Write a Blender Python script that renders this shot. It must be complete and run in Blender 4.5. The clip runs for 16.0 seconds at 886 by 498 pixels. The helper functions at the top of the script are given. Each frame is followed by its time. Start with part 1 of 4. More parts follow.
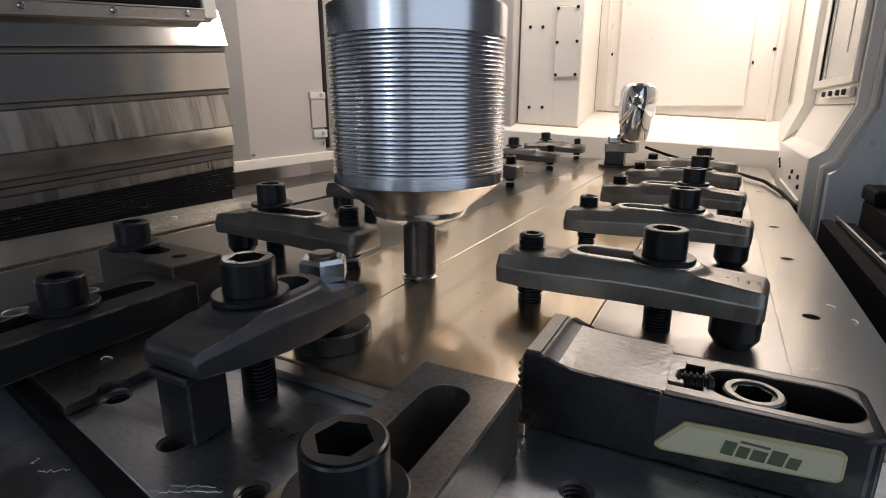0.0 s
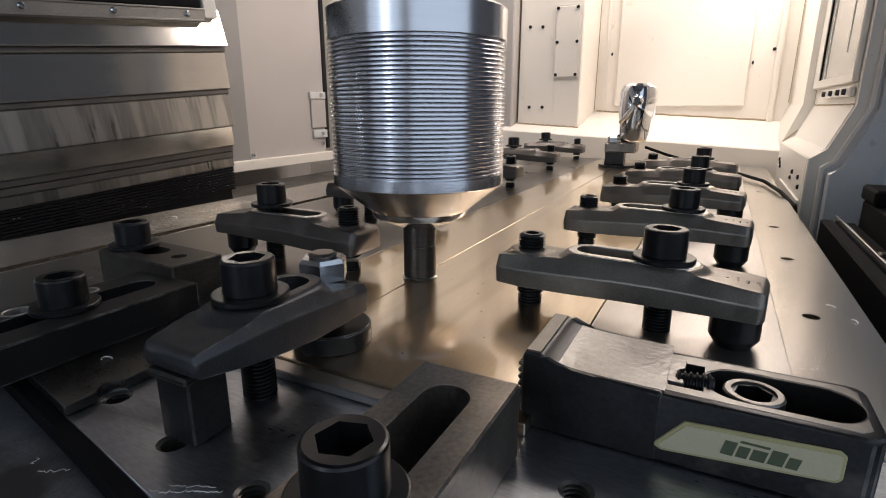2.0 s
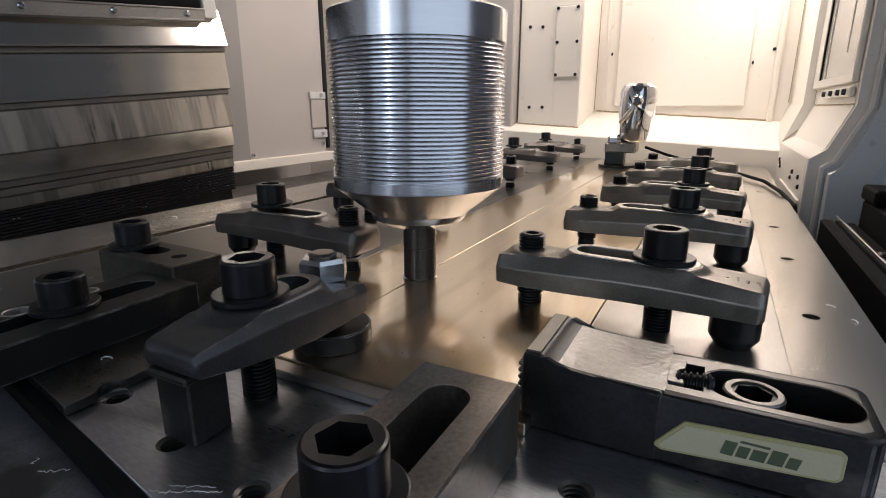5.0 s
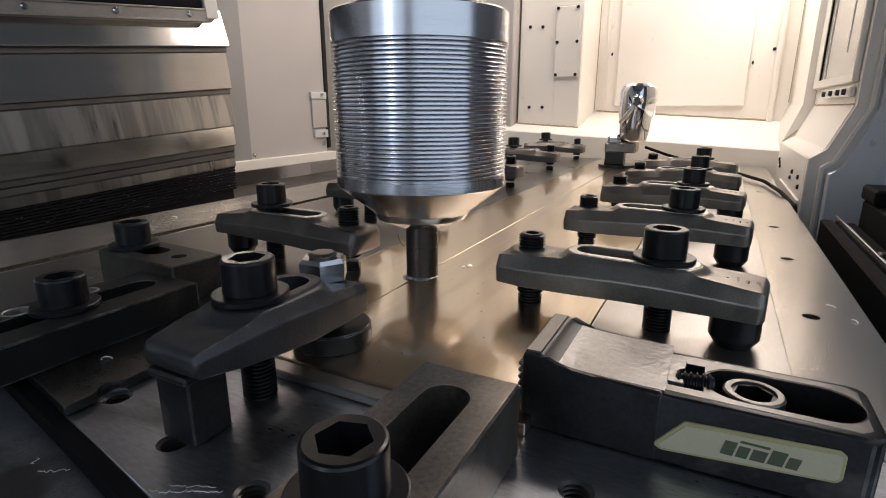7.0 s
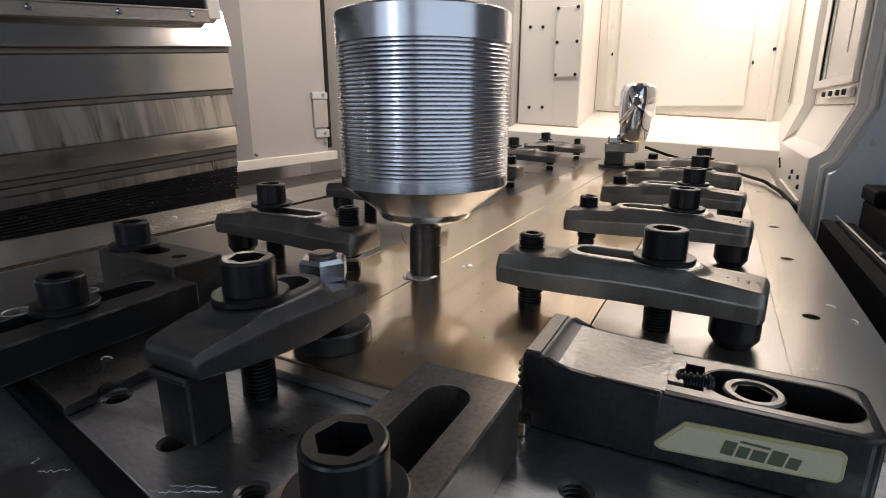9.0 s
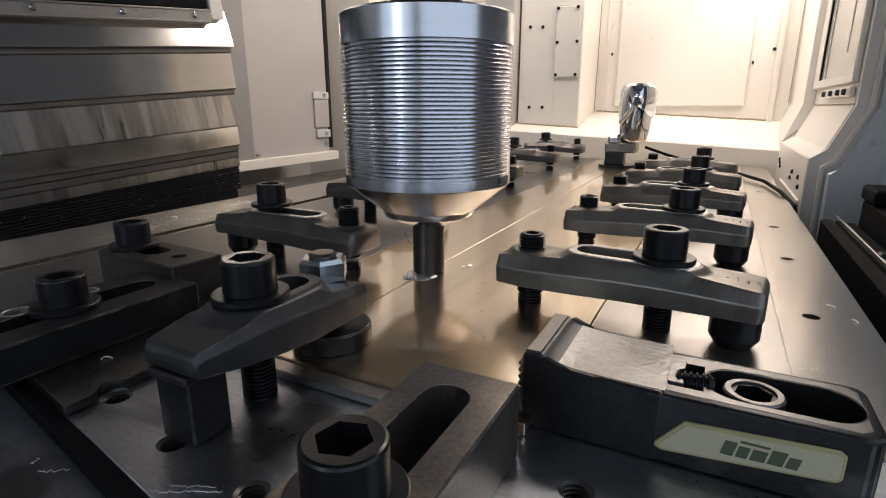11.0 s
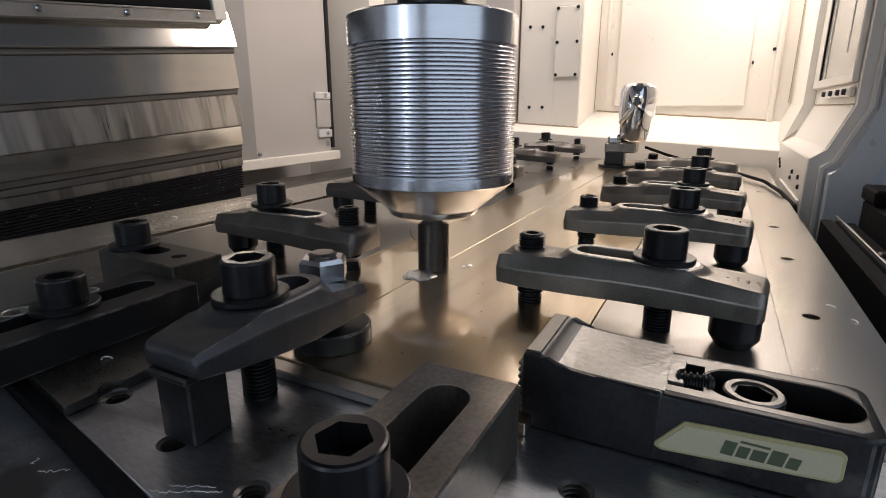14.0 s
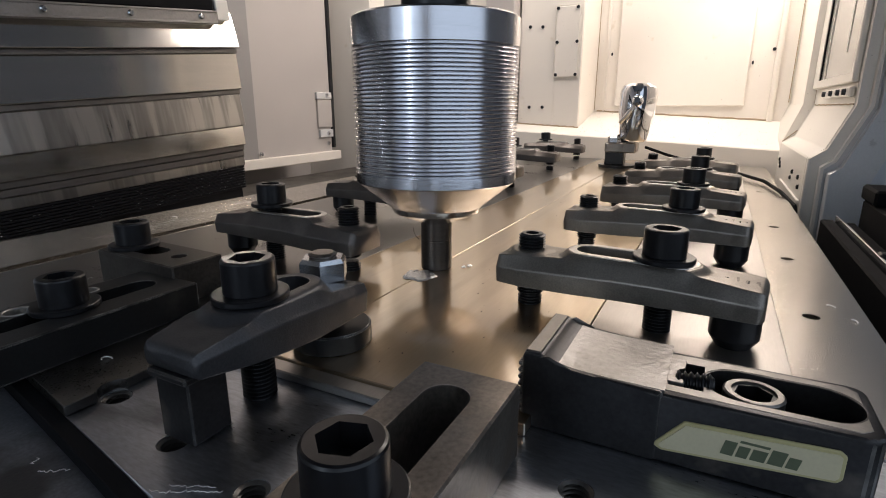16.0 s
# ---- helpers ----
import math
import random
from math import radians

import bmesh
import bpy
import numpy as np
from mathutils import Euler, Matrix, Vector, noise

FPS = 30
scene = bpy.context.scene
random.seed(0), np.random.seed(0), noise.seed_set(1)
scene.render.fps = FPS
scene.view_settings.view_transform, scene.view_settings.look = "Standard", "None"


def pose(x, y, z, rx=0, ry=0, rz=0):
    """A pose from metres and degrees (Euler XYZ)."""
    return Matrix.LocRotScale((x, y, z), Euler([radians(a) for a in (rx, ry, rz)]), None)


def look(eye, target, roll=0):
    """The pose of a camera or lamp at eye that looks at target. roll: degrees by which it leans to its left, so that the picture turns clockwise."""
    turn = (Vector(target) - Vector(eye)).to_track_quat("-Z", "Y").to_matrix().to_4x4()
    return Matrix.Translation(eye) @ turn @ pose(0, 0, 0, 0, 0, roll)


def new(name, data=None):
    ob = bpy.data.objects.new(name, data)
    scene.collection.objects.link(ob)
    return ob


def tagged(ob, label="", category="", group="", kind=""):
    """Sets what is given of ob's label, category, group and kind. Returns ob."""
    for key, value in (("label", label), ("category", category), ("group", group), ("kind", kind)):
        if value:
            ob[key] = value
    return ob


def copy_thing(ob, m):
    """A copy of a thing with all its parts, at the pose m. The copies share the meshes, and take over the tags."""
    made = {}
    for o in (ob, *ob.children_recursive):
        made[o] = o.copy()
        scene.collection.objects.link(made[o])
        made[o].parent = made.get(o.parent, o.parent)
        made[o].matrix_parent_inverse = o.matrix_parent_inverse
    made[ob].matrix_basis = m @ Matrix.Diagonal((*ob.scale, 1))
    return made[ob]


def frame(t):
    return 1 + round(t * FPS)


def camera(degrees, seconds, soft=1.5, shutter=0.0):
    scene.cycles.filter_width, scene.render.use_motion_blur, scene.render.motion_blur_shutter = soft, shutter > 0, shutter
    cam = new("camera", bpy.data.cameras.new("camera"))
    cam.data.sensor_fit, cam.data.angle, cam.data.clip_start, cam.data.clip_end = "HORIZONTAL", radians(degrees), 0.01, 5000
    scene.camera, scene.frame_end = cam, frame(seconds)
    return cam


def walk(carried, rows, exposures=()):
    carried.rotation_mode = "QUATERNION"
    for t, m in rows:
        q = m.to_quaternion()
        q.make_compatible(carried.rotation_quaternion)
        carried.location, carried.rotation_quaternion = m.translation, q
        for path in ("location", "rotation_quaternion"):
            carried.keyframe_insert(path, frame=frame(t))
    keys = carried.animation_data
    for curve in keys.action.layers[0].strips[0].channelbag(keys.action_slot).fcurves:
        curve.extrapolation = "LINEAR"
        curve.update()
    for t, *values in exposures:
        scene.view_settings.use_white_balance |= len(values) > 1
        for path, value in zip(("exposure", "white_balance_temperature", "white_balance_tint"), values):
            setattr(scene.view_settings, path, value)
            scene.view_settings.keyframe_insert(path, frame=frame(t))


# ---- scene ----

# camera on the machine table: still, looking along the table (y away, x right, z up; plate top is z = 0)
cam = camera(80.27, 16.0, soft=1.0)
EYE = Vector((0, 0, 0.128))
AIM = EYE + Vector((-0.4428, 0.8580, -0.2606))
walk(cam, [(0, look(EYE, AIM)), (16, look(EYE, AIM))])

# ---- light ----
scene.view_settings.exposure = 0.0
world = bpy.data.worlds.new("world")
scene.world = world
world.use_nodes = True
world.node_tree.nodes["Background"].inputs["Color"].default_value = (0.70, 0.82, 1.0, 1)
world.node_tree.nodes["Background"].inputs["Strength"].default_value = 0.85


def area_lamp(name, eye, target, sx, sy, power, colour):
    d = bpy.data.lights.new(name, "AREA")
    d.shape, d.size, d.size_y, d.energy, d.color = "RECTANGLE", sx, sy, power, colour
    ob = new(name, d)
    ob.matrix_world = look(eye, target)
    return ob


area_lamp("window_light", (-0.40, -1.19, 0.45), (-0.25, 0.30, 0.2), 0.05, 0.9, 1.6, (0.76, 0.87, 1.0))
area_lamp("strip_lamp_light", (0.0, 1.57, 0.54), (0.02, 1.55, 0.0), 0.40, 0.06, 1.55, (1.0, 0.885, 0.81))
# added fill, out of view, to brighten the column and far-left corner
area_lamp("fill_lamp_light", (-0.55, 1.15, 1.08), (-0.85, 1.60, 0.40), 0.80, 0.16, 9.0, (1.0, 0.89, 0.82))
area_lamp("wall_lamp_light", (0.140, 1.27, 0.88), (-0.80, 1.22, 0.25), 0.34, 0.20, 8.0, (1.0, 0.89, 0.82))


# ---- materials ----
def material(name, colour, rough=0.5, metal=0.0, vary=0.25, scale=40.0, grain=400.0, bump=0.15, dirt=None, dirt_at=0.6,
             stretch=(1, 1, 1), emit=0.0, rough_vary=0.12, dirt_scale=9.0, spec=0.5, speckle=0.0, dirt_span=0.12, wear=None, wear_size=0.0012, film=0.0):
    m = bpy.data.materials.new(name)
    m.use_nodes = True
    nt = m.node_tree
    n, l = nt.nodes, nt.links
    b = n["Principled BSDF"]
    tc = n.new("ShaderNodeTexCoord")
    mp = n.new("ShaderNodeMapping")
    mp.inputs["Scale"].default_value = stretch
    l.new(tc.outputs["Object"], mp.inputs["Vector"])

    def noise_node(s, detail):
        t = n.new("ShaderNodeTexNoise")
        t.inputs["Scale"].default_value = s
        t.inputs["Detail"].default_value = detail
        l.new(mp.outputs["Vector"], t.inputs["Vector"])
        return t

    broad, fine = noise_node(scale, 4), noise_node(grain, 3)
    add = n.new("ShaderNodeMath")
    add.operation = "ADD"
    l.new(broad.outputs["Fac"], add.inputs[0])
    l.new(fine.outputs["Fac"], add.inputs[1])
    half = n.new("ShaderNodeMath")
    half.operation = "MULTIPLY"
    half.inputs[1].default_value = 0.5
    l.new(add.outputs[0], half.inputs[0])
    ramp = n.new("ShaderNodeValToRGB")
    lo = [c * (1 - vary) for c in colour]
    hi = [min(1, c * (1 + vary)) for c in colour]
    ramp.color_ramp.elements[0].position, ramp.color_ramp.elements[1].position = 0.3, 0.7
    ramp.color_ramp.elements[0].color, ramp.color_ramp.elements[1].color = (*lo, 1), (*hi, 1)
    l.new(half.outputs[0], ramp.inputs["Fac"])
    out = ramp.outputs["Color"]
    if dirt:
        spots = noise_node(dirt_scale, 6)
        r2 = n.new("ShaderNodeValToRGB")
        r2.color_ramp.elements[0].position, r2.color_ramp.elements[1].position = dirt_at, dirt_at + dirt_span
        l.new(spots.outputs["Fac"], r2.inputs["Fac"])
        mix = n.new("ShaderNodeMix")
        mix.data_type = "RGBA"
        l.new(r2.outputs["Color"], mix.inputs["Factor"])
        l.new(out, mix.inputs["A"])
        mix.inputs["B"].default_value = (*dirt, 1)
        out = mix.outputs["Result"]
    if speckle:
        flecks = noise_node(speckle, 2)
        r3 = n.new("ShaderNodeValToRGB")
        r3.color_ramp.elements[0].position, r3.color_ramp.elements[1].position = 0.74, 0.77
        l.new(flecks.outputs["Fac"], r3.inputs["Fac"])
        mix2 = n.new("ShaderNodeMix")
        mix2.data_type = "RGBA"
        l.new(r3.outputs["Color"], mix2.inputs["Factor"])
        l.new(out, mix2.inputs["A"])
        mix2.inputs["B"].default_value = (0.10, 0.085, 0.07, 1)
        out = mix2.outputs["Result"]
    if wear:
        rounded = n.new("ShaderNodeBevel")
        rounded.samples = 4
        rounded.inputs["Radius"].default_value = wear_size
        geo = n.new("ShaderNodeNewGeometry")
        dot = n.new("ShaderNodeVectorMath")
        dot.operation = "DOT_PRODUCT"
        l.new(rounded.outputs["Normal"], dot.inputs[0])
        l.new(geo.outputs["Normal"], dot.inputs[1])
        rub = n.new("ShaderNodeMapRange")
        rub.inputs["From Min"].default_value, rub.inputs["From Max"].default_value = 0.985, 0.90
        l.new(dot.outputs["Value"], rub.inputs["Value"])
        patchy = noise_node(90, 4)
        keep = n.new("ShaderNodeMapRange")
        keep.inputs["From Min"].default_value, keep.inputs["From Max"].default_value = 0.40, 0.62
        l.new(patchy.outputs["Fac"], keep.inputs["Value"])
        amount = n.new("ShaderNodeMath")
        amount.operation = "MULTIPLY"
        l.new(rub.outputs["Result"], amount.inputs[0])
        l.new(keep.outputs["Result"], amount.inputs[1])
        mix3 = n.new("ShaderNodeMix")
        mix3.data_type = "RGBA"
        l.new(amount.outputs[0], mix3.inputs["Factor"])
        l.new(out, mix3.inputs["A"])
        mix3.inputs["B"].default_value = (*wear, 1)
        out = mix3.outputs["Result"]
    l.new(out, b.inputs["Base Color"])
    b.inputs["Metallic"].default_value = metal
    b.inputs["Specular IOR Level"].default_value = spec
    rr = n.new("ShaderNodeMapRange")
    rr.inputs["To Min"].default_value = max(0.02, rough - rough_vary)
    rr.inputs["To Max"].default_value = min(1, rough + rough_vary)
    l.new(half.outputs[0], rr.inputs["Value"])
    l.new(rr.outputs["Result"], b.inputs["Roughness"])
    if film:
        b.inputs["Coat Weight"].default_value = film
        b.inputs["Coat IOR"].default_value = 2.2
        b.inputs["Coat Roughness"].default_value = 0.07
        b.inputs["Coat Tint"].default_value = (1.0, 0.95, 0.85, 1)
    if bump:
        bp = n.new("ShaderNodeBump")
        bp.inputs["Strength"].default_value = bump
        bp.inputs["Distance"].default_value = 0.0006
        l.new(fine.outputs["Fac"], bp.inputs["Height"])
        l.new(bp.outputs["Normal"], b.inputs["Normal"])
    if emit:
        b.inputs["Emission Color"].default_value = (*colour, 1)
        b.inputs["Emission Strength"].default_value = emit
    return m


ALU = material("milled_aluminium_sheet", (0.60, 0.505, 0.39), 0.30, 1.0, 0.07, 9, 700, 0.006, film=1.0, stretch=(1, 0.09, 1), rough_vary=0.05, dirt=(0.47, 0.395, 0.30), dirt_at=0.54, dirt_scale=26)
ALU_BRUSHED = material("brushed_aluminium_strip", (0.47, 0.445, 0.415), 0.38, 1.0, 0.10, 14, 800, 0.10, stretch=(1, 0.12, 1), rough_vary=0.10)
ALU_BED = material("ground_steel_bed", (0.57, 0.54, 0.495), 0.25, 1.0, 0.08, 12, 900, 0.05, stretch=(1, 0.3, 1), dirt=(0.36, 0.34, 0.31), dirt_at=0.62)
STEEL_DARK = material("dark_ground_steel", (0.47, 0.49, 0.53), 0.33, 1.0, 0.3, 22, 900, 0.14, stretch=(0.25, 1, 1), dirt=(0.20, 0.20, 0.21), dirt_at=0.56, dirt_scale=30, rough_vary=0.2)
BLACK_OXIDE = material("black_oxide_steel", (0.008, 0.008, 0.0095), 0.30, 0.0, 0.3, 60, 200, 0.0, spec=0.40, rough_vary=0.02)
CAST = material("forged_phosphated_steel", (0.25, 0.226, 0.198), 0.38, 0.75, 0.28, 50, 1100, 0.20, dirt=(0.13, 0.112, 0.095), dirt_at=0.58, dirt_scale=40, wear=(0.42, 0.40, 0.37))
WORN = material("worn_bright_steel", (0.58, 0.56, 0.53), 0.34, 0.9, 0.2, 60, 600, 0.2)
BLOCK = material("browned_tool_steel", (0.21, 0.185, 0.16), 0.33, 0.8, 0.4, 45, 500, 0.14, dirt=(0.24, 0.19, 0.14), dirt_at=0.6, dirt_scale=30, wear=(0.42, 0.40, 0.37))
BLOCK_BLACK = material("blackened_tool_steel", (0.018, 0.0178, 0.0178), 0.36, 0.3, 0.3, 30, 500, 0.12, dirt=(0.05, 0.045, 0.04), dirt_at=0.62, dirt_scale=30, wear=(0.42, 0.40, 0.37))
MACHINED = material("bare_machined_steel", (0.20, 0.19, 0.178), 0.34, 0.9, 0.15, 70, 800, 0.08, dirt=(0.18, 0.165, 0.15), dirt_at=0.6, dirt_scale=60)
BLOCK_DARK = material("oily_brown_tool_steel", (0.085, 0.075, 0.066), 0.34, 0.7, 0.4, 45, 500, 0.12, dirt=(0.12, 0.10, 0.08), dirt_at=0.6, dirt_scale=30, wear=(0.30, 0.28, 0.26))
TABLE_STEEL = material("oily_machined_table", (0.20, 0.21, 0.235), 0.46, 0.8, 0.35, 18, 600, 0.2, dirt=(0.08, 0.08, 0.085), dirt_at=0.55, dirt_scale=22, speckle=150)
HAMMERED = material("hammered_worn_steel", (0.27, 0.26, 0.25), 0.38, 1.0, 0.3, 90, 330, 0.7, rough_vary=0.2)
ZINC = material("zinc_plated_steel", (0.62, 0.64, 0.67), 0.20, 1.0, 0.06, 80, 500, 0.0)
TURNED = material("turned_bright_steel", (0.76, 0.765, 0.80), 0.22, 1.0, 0.05, 30, 500, 0.05, stretch=(0.15, 0.15, 3), rough_vary=0.05)
SHANK = material("heat_darkened_tool_steel", (0.10, 0.085, 0.075), 0.38, 0.8, 0.15, 60, 500, 0.08, stretch=(0.3, 0.3, 3))
STAINLESS = material("brushed_stainless", (0.80, 0.775, 0.735), 0.12, 1.0, 0.07, 8, 160, 0.012, stretch=(8, 0.4, 8), rough_vary=0.05)
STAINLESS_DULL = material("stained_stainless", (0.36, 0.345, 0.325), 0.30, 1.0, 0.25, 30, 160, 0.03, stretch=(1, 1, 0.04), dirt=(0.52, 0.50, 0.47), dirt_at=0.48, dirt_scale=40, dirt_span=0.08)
GREY_PAINT = material("grey_painted_panel", (0.44, 0.41, 0.39), 0.36, 0.0, 0.06, 6, 500, 0.04, dirt=(0.30, 0.285, 0.275), dirt_at=0.66)
CEILING = material("blue_grey_ceiling_paint", (0.10, 0.11, 0.125), 0.5, 0.0, 0.1, 6, 500, 0.04)
SILL = material("oily_sill_steel", (0.085, 0.078, 0.07), 0.48, 0.3, 0.4, 14, 400, 0.3, dirt=(0.035, 0.032, 0.03), dirt_at=0.5, dirt_scale=18, speckle=150, spec=0.3)
# inclined side of the column cover, with its shade put into the grey
GREY_SHADE = material("grey_panel_shaded_side", (0.27, 0.26, 0.255), 0.42, 0.0, 0.08, 6, 500, 0.04)
SIDE_BODY = material("blackened_clamp_body", (0.040, 0.039, 0.040), 0.36, 0.7, 0.3, 30, 500, 0.12, dirt=(0.15, 0.13, 0.11), dirt_at=0.62, dirt_scale=30, wear=(0.20, 0.19, 0.175))
CREAM = material("cream_painted_sheet", (0.76, 0.715, 0.65), 0.38, 0.0, 0.04, 6, 500, 0.04, dirt=(0.62, 0.55, 0.44), dirt_at=0.68, dirt_scale=24, speckle=300)
WHITE_PAINT = material("off_white_painted_sheet", (0.78, 0.75, 0.69), 0.36, 0.0, 0.04, 6, 500, 0.04, dirt=(0.5, 0.45, 0.38), dirt_at=0.70, dirt_scale=30, speckle=300)
EDGE_PAINT = material("grey_worn_paint_edge", (0.55, 0.55, 0.55), 0.5, 0.0, 0.12, 20, 500, 0.1, dirt=(0.12, 0.11, 0.10), dirt_at=0.66, dirt_scale=40)
BLACK_RUBBER = material("black_rubber_and_plastic", (0.008, 0.008, 0.009), 0.7, 0.0, 0.3, 40, 600, 0.1, spec=0.08)
CHIPS_DARK = material("oily_swarf", (0.05, 0.048, 0.045), 0.5, 0.4, 0.5, 120, 900, 0.6)
CHROME = material("chrome_plate", (0.86, 0.86, 0.87), 0.06, 1.0, 0.02, 10, 300, 0.0, rough_vary=0.02)
FROSTED = material("frosted_blue_grey_pane", (0.15, 0.185, 0.24), 0.38, 0.0, 0.05, 10, 300, 0.0)
LABEL_RIM = material("yellow_green_plate_rim", (0.50, 0.45, 0.23), 0.45, 0.0, 0.06, 60, 700, 0.05)
LABEL = material("cream_name_plate", (0.60, 0.55, 0.37), 0.45, 0.0, 0.06, 60, 700, 0.05)
LABEL_INK = material("grey_green_ink", (0.10, 0.12, 0.07), 0.5, 0.0, 0.1, 60, 700, 0.0)
FLASH = material("torn_aluminium_flash", (0.93, 0.93, 0.94), 0.38, 1.0, 0.1, 300, 1500, 0.6)
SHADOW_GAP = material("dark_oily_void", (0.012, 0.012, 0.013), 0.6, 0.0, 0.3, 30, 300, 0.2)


# darker forged tone, used only on the end clamp strap
CAST_DARK = material("dark_forged_steel", (0.060, 0.060, 0.064), 0.38, 0.5, 0.3, 50, 1100, 0.2, dirt=(0.13, 0.12, 0.115), dirt_at=0.6, dirt_scale=40, wear=(0.42, 0.40, 0.37))
HATCH_PANE = material("pale_grey_glossy_pane", (0.56, 0.54, 0.51), 0.16, 0.0, 0.05, 6, 300, 0.0)
VALANCE = material("dark_folded_steel", (0.26, 0.25, 0.245), 0.40, 0.9, 0.15, 20, 300, 0.05)
JOINT_STEEL = material("brown_grey_joint_steel", (0.16, 0.15, 0.14), 0.42, 0.8, 0.15, 20, 300, 0.05)
# darker copy of CAST: dimmer light on the left clamps put into colour
CAST_SHADED = material("forged_steel_shaded_tone", (0.13, 0.115, 0.105), 0.36, 0.6, 0.3, 50, 1100, 0.2, dirt=(0.20, 0.17, 0.15), dirt_at=0.6, dirt_scale=40, wear=(0.36, 0.33, 0.30))
DOOR_WHITE = material("scratched_pale_paint", (0.78, 0.79, 0.80), 0.40, 0.0, 0.06, 8, 500, 0.06, dirt=(0.30, 0.29, 0.28), dirt_at=0.66, dirt_scale=38, speckle=110)
DOOR_GREY = material("blue_grey_door_paint", (0.70, 0.74, 0.80), 0.36, 0.0, 0.06, 6, 500, 0.03, dirt=(0.30, 0.31, 0.34), dirt_at=0.64, dirt_scale=20)
BED_RAIL = material("dull_steel_rail", (0.25, 0.24, 0.225), 0.30, 1.0, 0.1, 14, 900, 0.08, dirt=(0.22, 0.21, 0.19), dirt_at=0.58, dirt_scale=16)
CAST_EDGE = material("rubbed_bright_forged_edge", (0.55, 0.52, 0.48), 0.28, 0.9, 0.3, 90, 700, 0.15)
EDGE_OF = {"forged_phosphated_steel": CAST_EDGE, "browned_tool_steel": CAST_EDGE, "blackened_tool_steel": MACHINED}


# ---- mesh helpers ----
def finish(bm, mat, angle=24):
    bmesh.ops.recalc_face_normals(bm, faces=bm.faces)
    me = bpy.data.meshes.new("mesh")
    bm.to_mesh(me)
    bm.free()
    me.materials.clear()
    me.materials.append(mat)
    if any(p.material_index for p in me.polygons):
        me.materials.append(EDGE_OF.get(mat.name, WORN))
    for p in me.polygons:
        p.use_smooth = True
    me.set_sharp_from_angle(angle=radians(angle))
    return me


def part(name, bm, mat, parent, label="", at=None):
    ob = new(name, bm if isinstance(bm, bpy.types.Mesh) else finish(bm, mat))
    ob.parent = parent
    if at is not None:
        ob.matrix_basis = at
    if label:
        ob["label"] = label
    return ob


def thing(name, at, label, category, group="", kind=""):
    ob = new(name)
    ob.empty_display_size = 0.01
    ob.matrix_basis = at
    return tagged(ob, label, category, group, kind)


def solid(name, bm, mat, label, category, group="", kind="", at=None):
    ob = new(name, bm if isinstance(bm, bpy.types.Mesh) else finish(bm, mat))
    if at is not None:
        ob.matrix_basis = at
    return tagged(ob, label, category, group, kind)


def box(x0, x1, y0, y1, z0, z1, bevel=0.0, segs=1, bm=None, edge=-1):
    own = bmesh.new()
    bmesh.ops.create_cube(own, size=1, matrix=Matrix.LocRotScale(((x0 + x1) / 2, (y0 + y1) / 2, (z0 + z1) / 2), None, (x1 - x0, y1 - y0, z1 - z0)))
    if bevel:
        bmesh.ops.bevel(own, geom=own.edges[:], offset=bevel, segments=segs, affect="EDGES", profile=0.6, material=edge)
    return merge(bm, own)


def merge(bm, own):
    if bm is None:
        return own
    me = bpy.data.meshes.new("tmp")
    own.to_mesh(me)
    own.free()
    bm.from_mesh(me)
    bpy.data.meshes.remove(me)
    return bm


def lathe(profile, n=40, bm=None, m=None):
    """A body of revolution about z from (radius, z) pairs; zero radii close it."""
    own = bmesh.new()
    rings = []
    for r, z in profile:
        if r < 1e-6:
            rings.append([own.verts.new((0, 0, z))])
        else:
            rings.append([own.verts.new((r * math.cos(2 * math.pi * i / n), r * math.sin(2 * math.pi * i / n), z)) for i in range(n)])
    for a, b in zip(rings, rings[1:]):
        for i in range(n):
            j = (i + 1) % n
            if len(a) == 1 and len(b) == 1:
                continue
            if len(a) == 1:
                own.faces.new((a[0], b[i], b[j]))
            elif len(b) == 1:
                own.faces.new((a[i], b[0], a[j]))
            else:
                own.faces.new((a[i], b[i], b[j], a[j]))
    if m is not None:
        own.transform(m)
    return merge(bm, own)


def prism(outline, z0, z1, bevel=0.0, bm=None, m=None, segs=1):
    """An outline in x and y, raised from z0 to z1."""
    own = bmesh.new()
    lo = [own.verts.new((x, y, z0)) for x, y in outline]
    hi = [own.verts.new((x, y, z1)) for x, y in outline]
    k = len(outline)
    own.faces.new(lo[::-1])
    own.faces.new(hi)
    for i in range(k):
        own.faces.new((lo[i], lo[(i + 1) % k], hi[(i + 1) % k], hi[i]))
    if bevel:
        bmesh.ops.bevel(own, geom=own.edges[:], offset=bevel, segments=segs, affect="EDGES", profile=0.6)
    if m is not None:
        own.transform(m)
    return merge(bm, own)


def stadium(length, radius, n=12):
    """A slot's outline along x, centred."""
    h = length / 2 - radius
    a = [(h + radius * math.cos(t), radius * math.sin(t)) for t in [-math.pi / 2 + math.pi * i / n for i in range(n + 1)]]
    return a + [(-x, -y) for x, y in a]


def circle(r, n=20, x=0, y=0, turn=0.0):
    return [(x + r * math.cos(turn + 2 * math.pi * i / n), y + r * math.sin(turn + 2 * math.pi * i / n)) for i in range(n)]


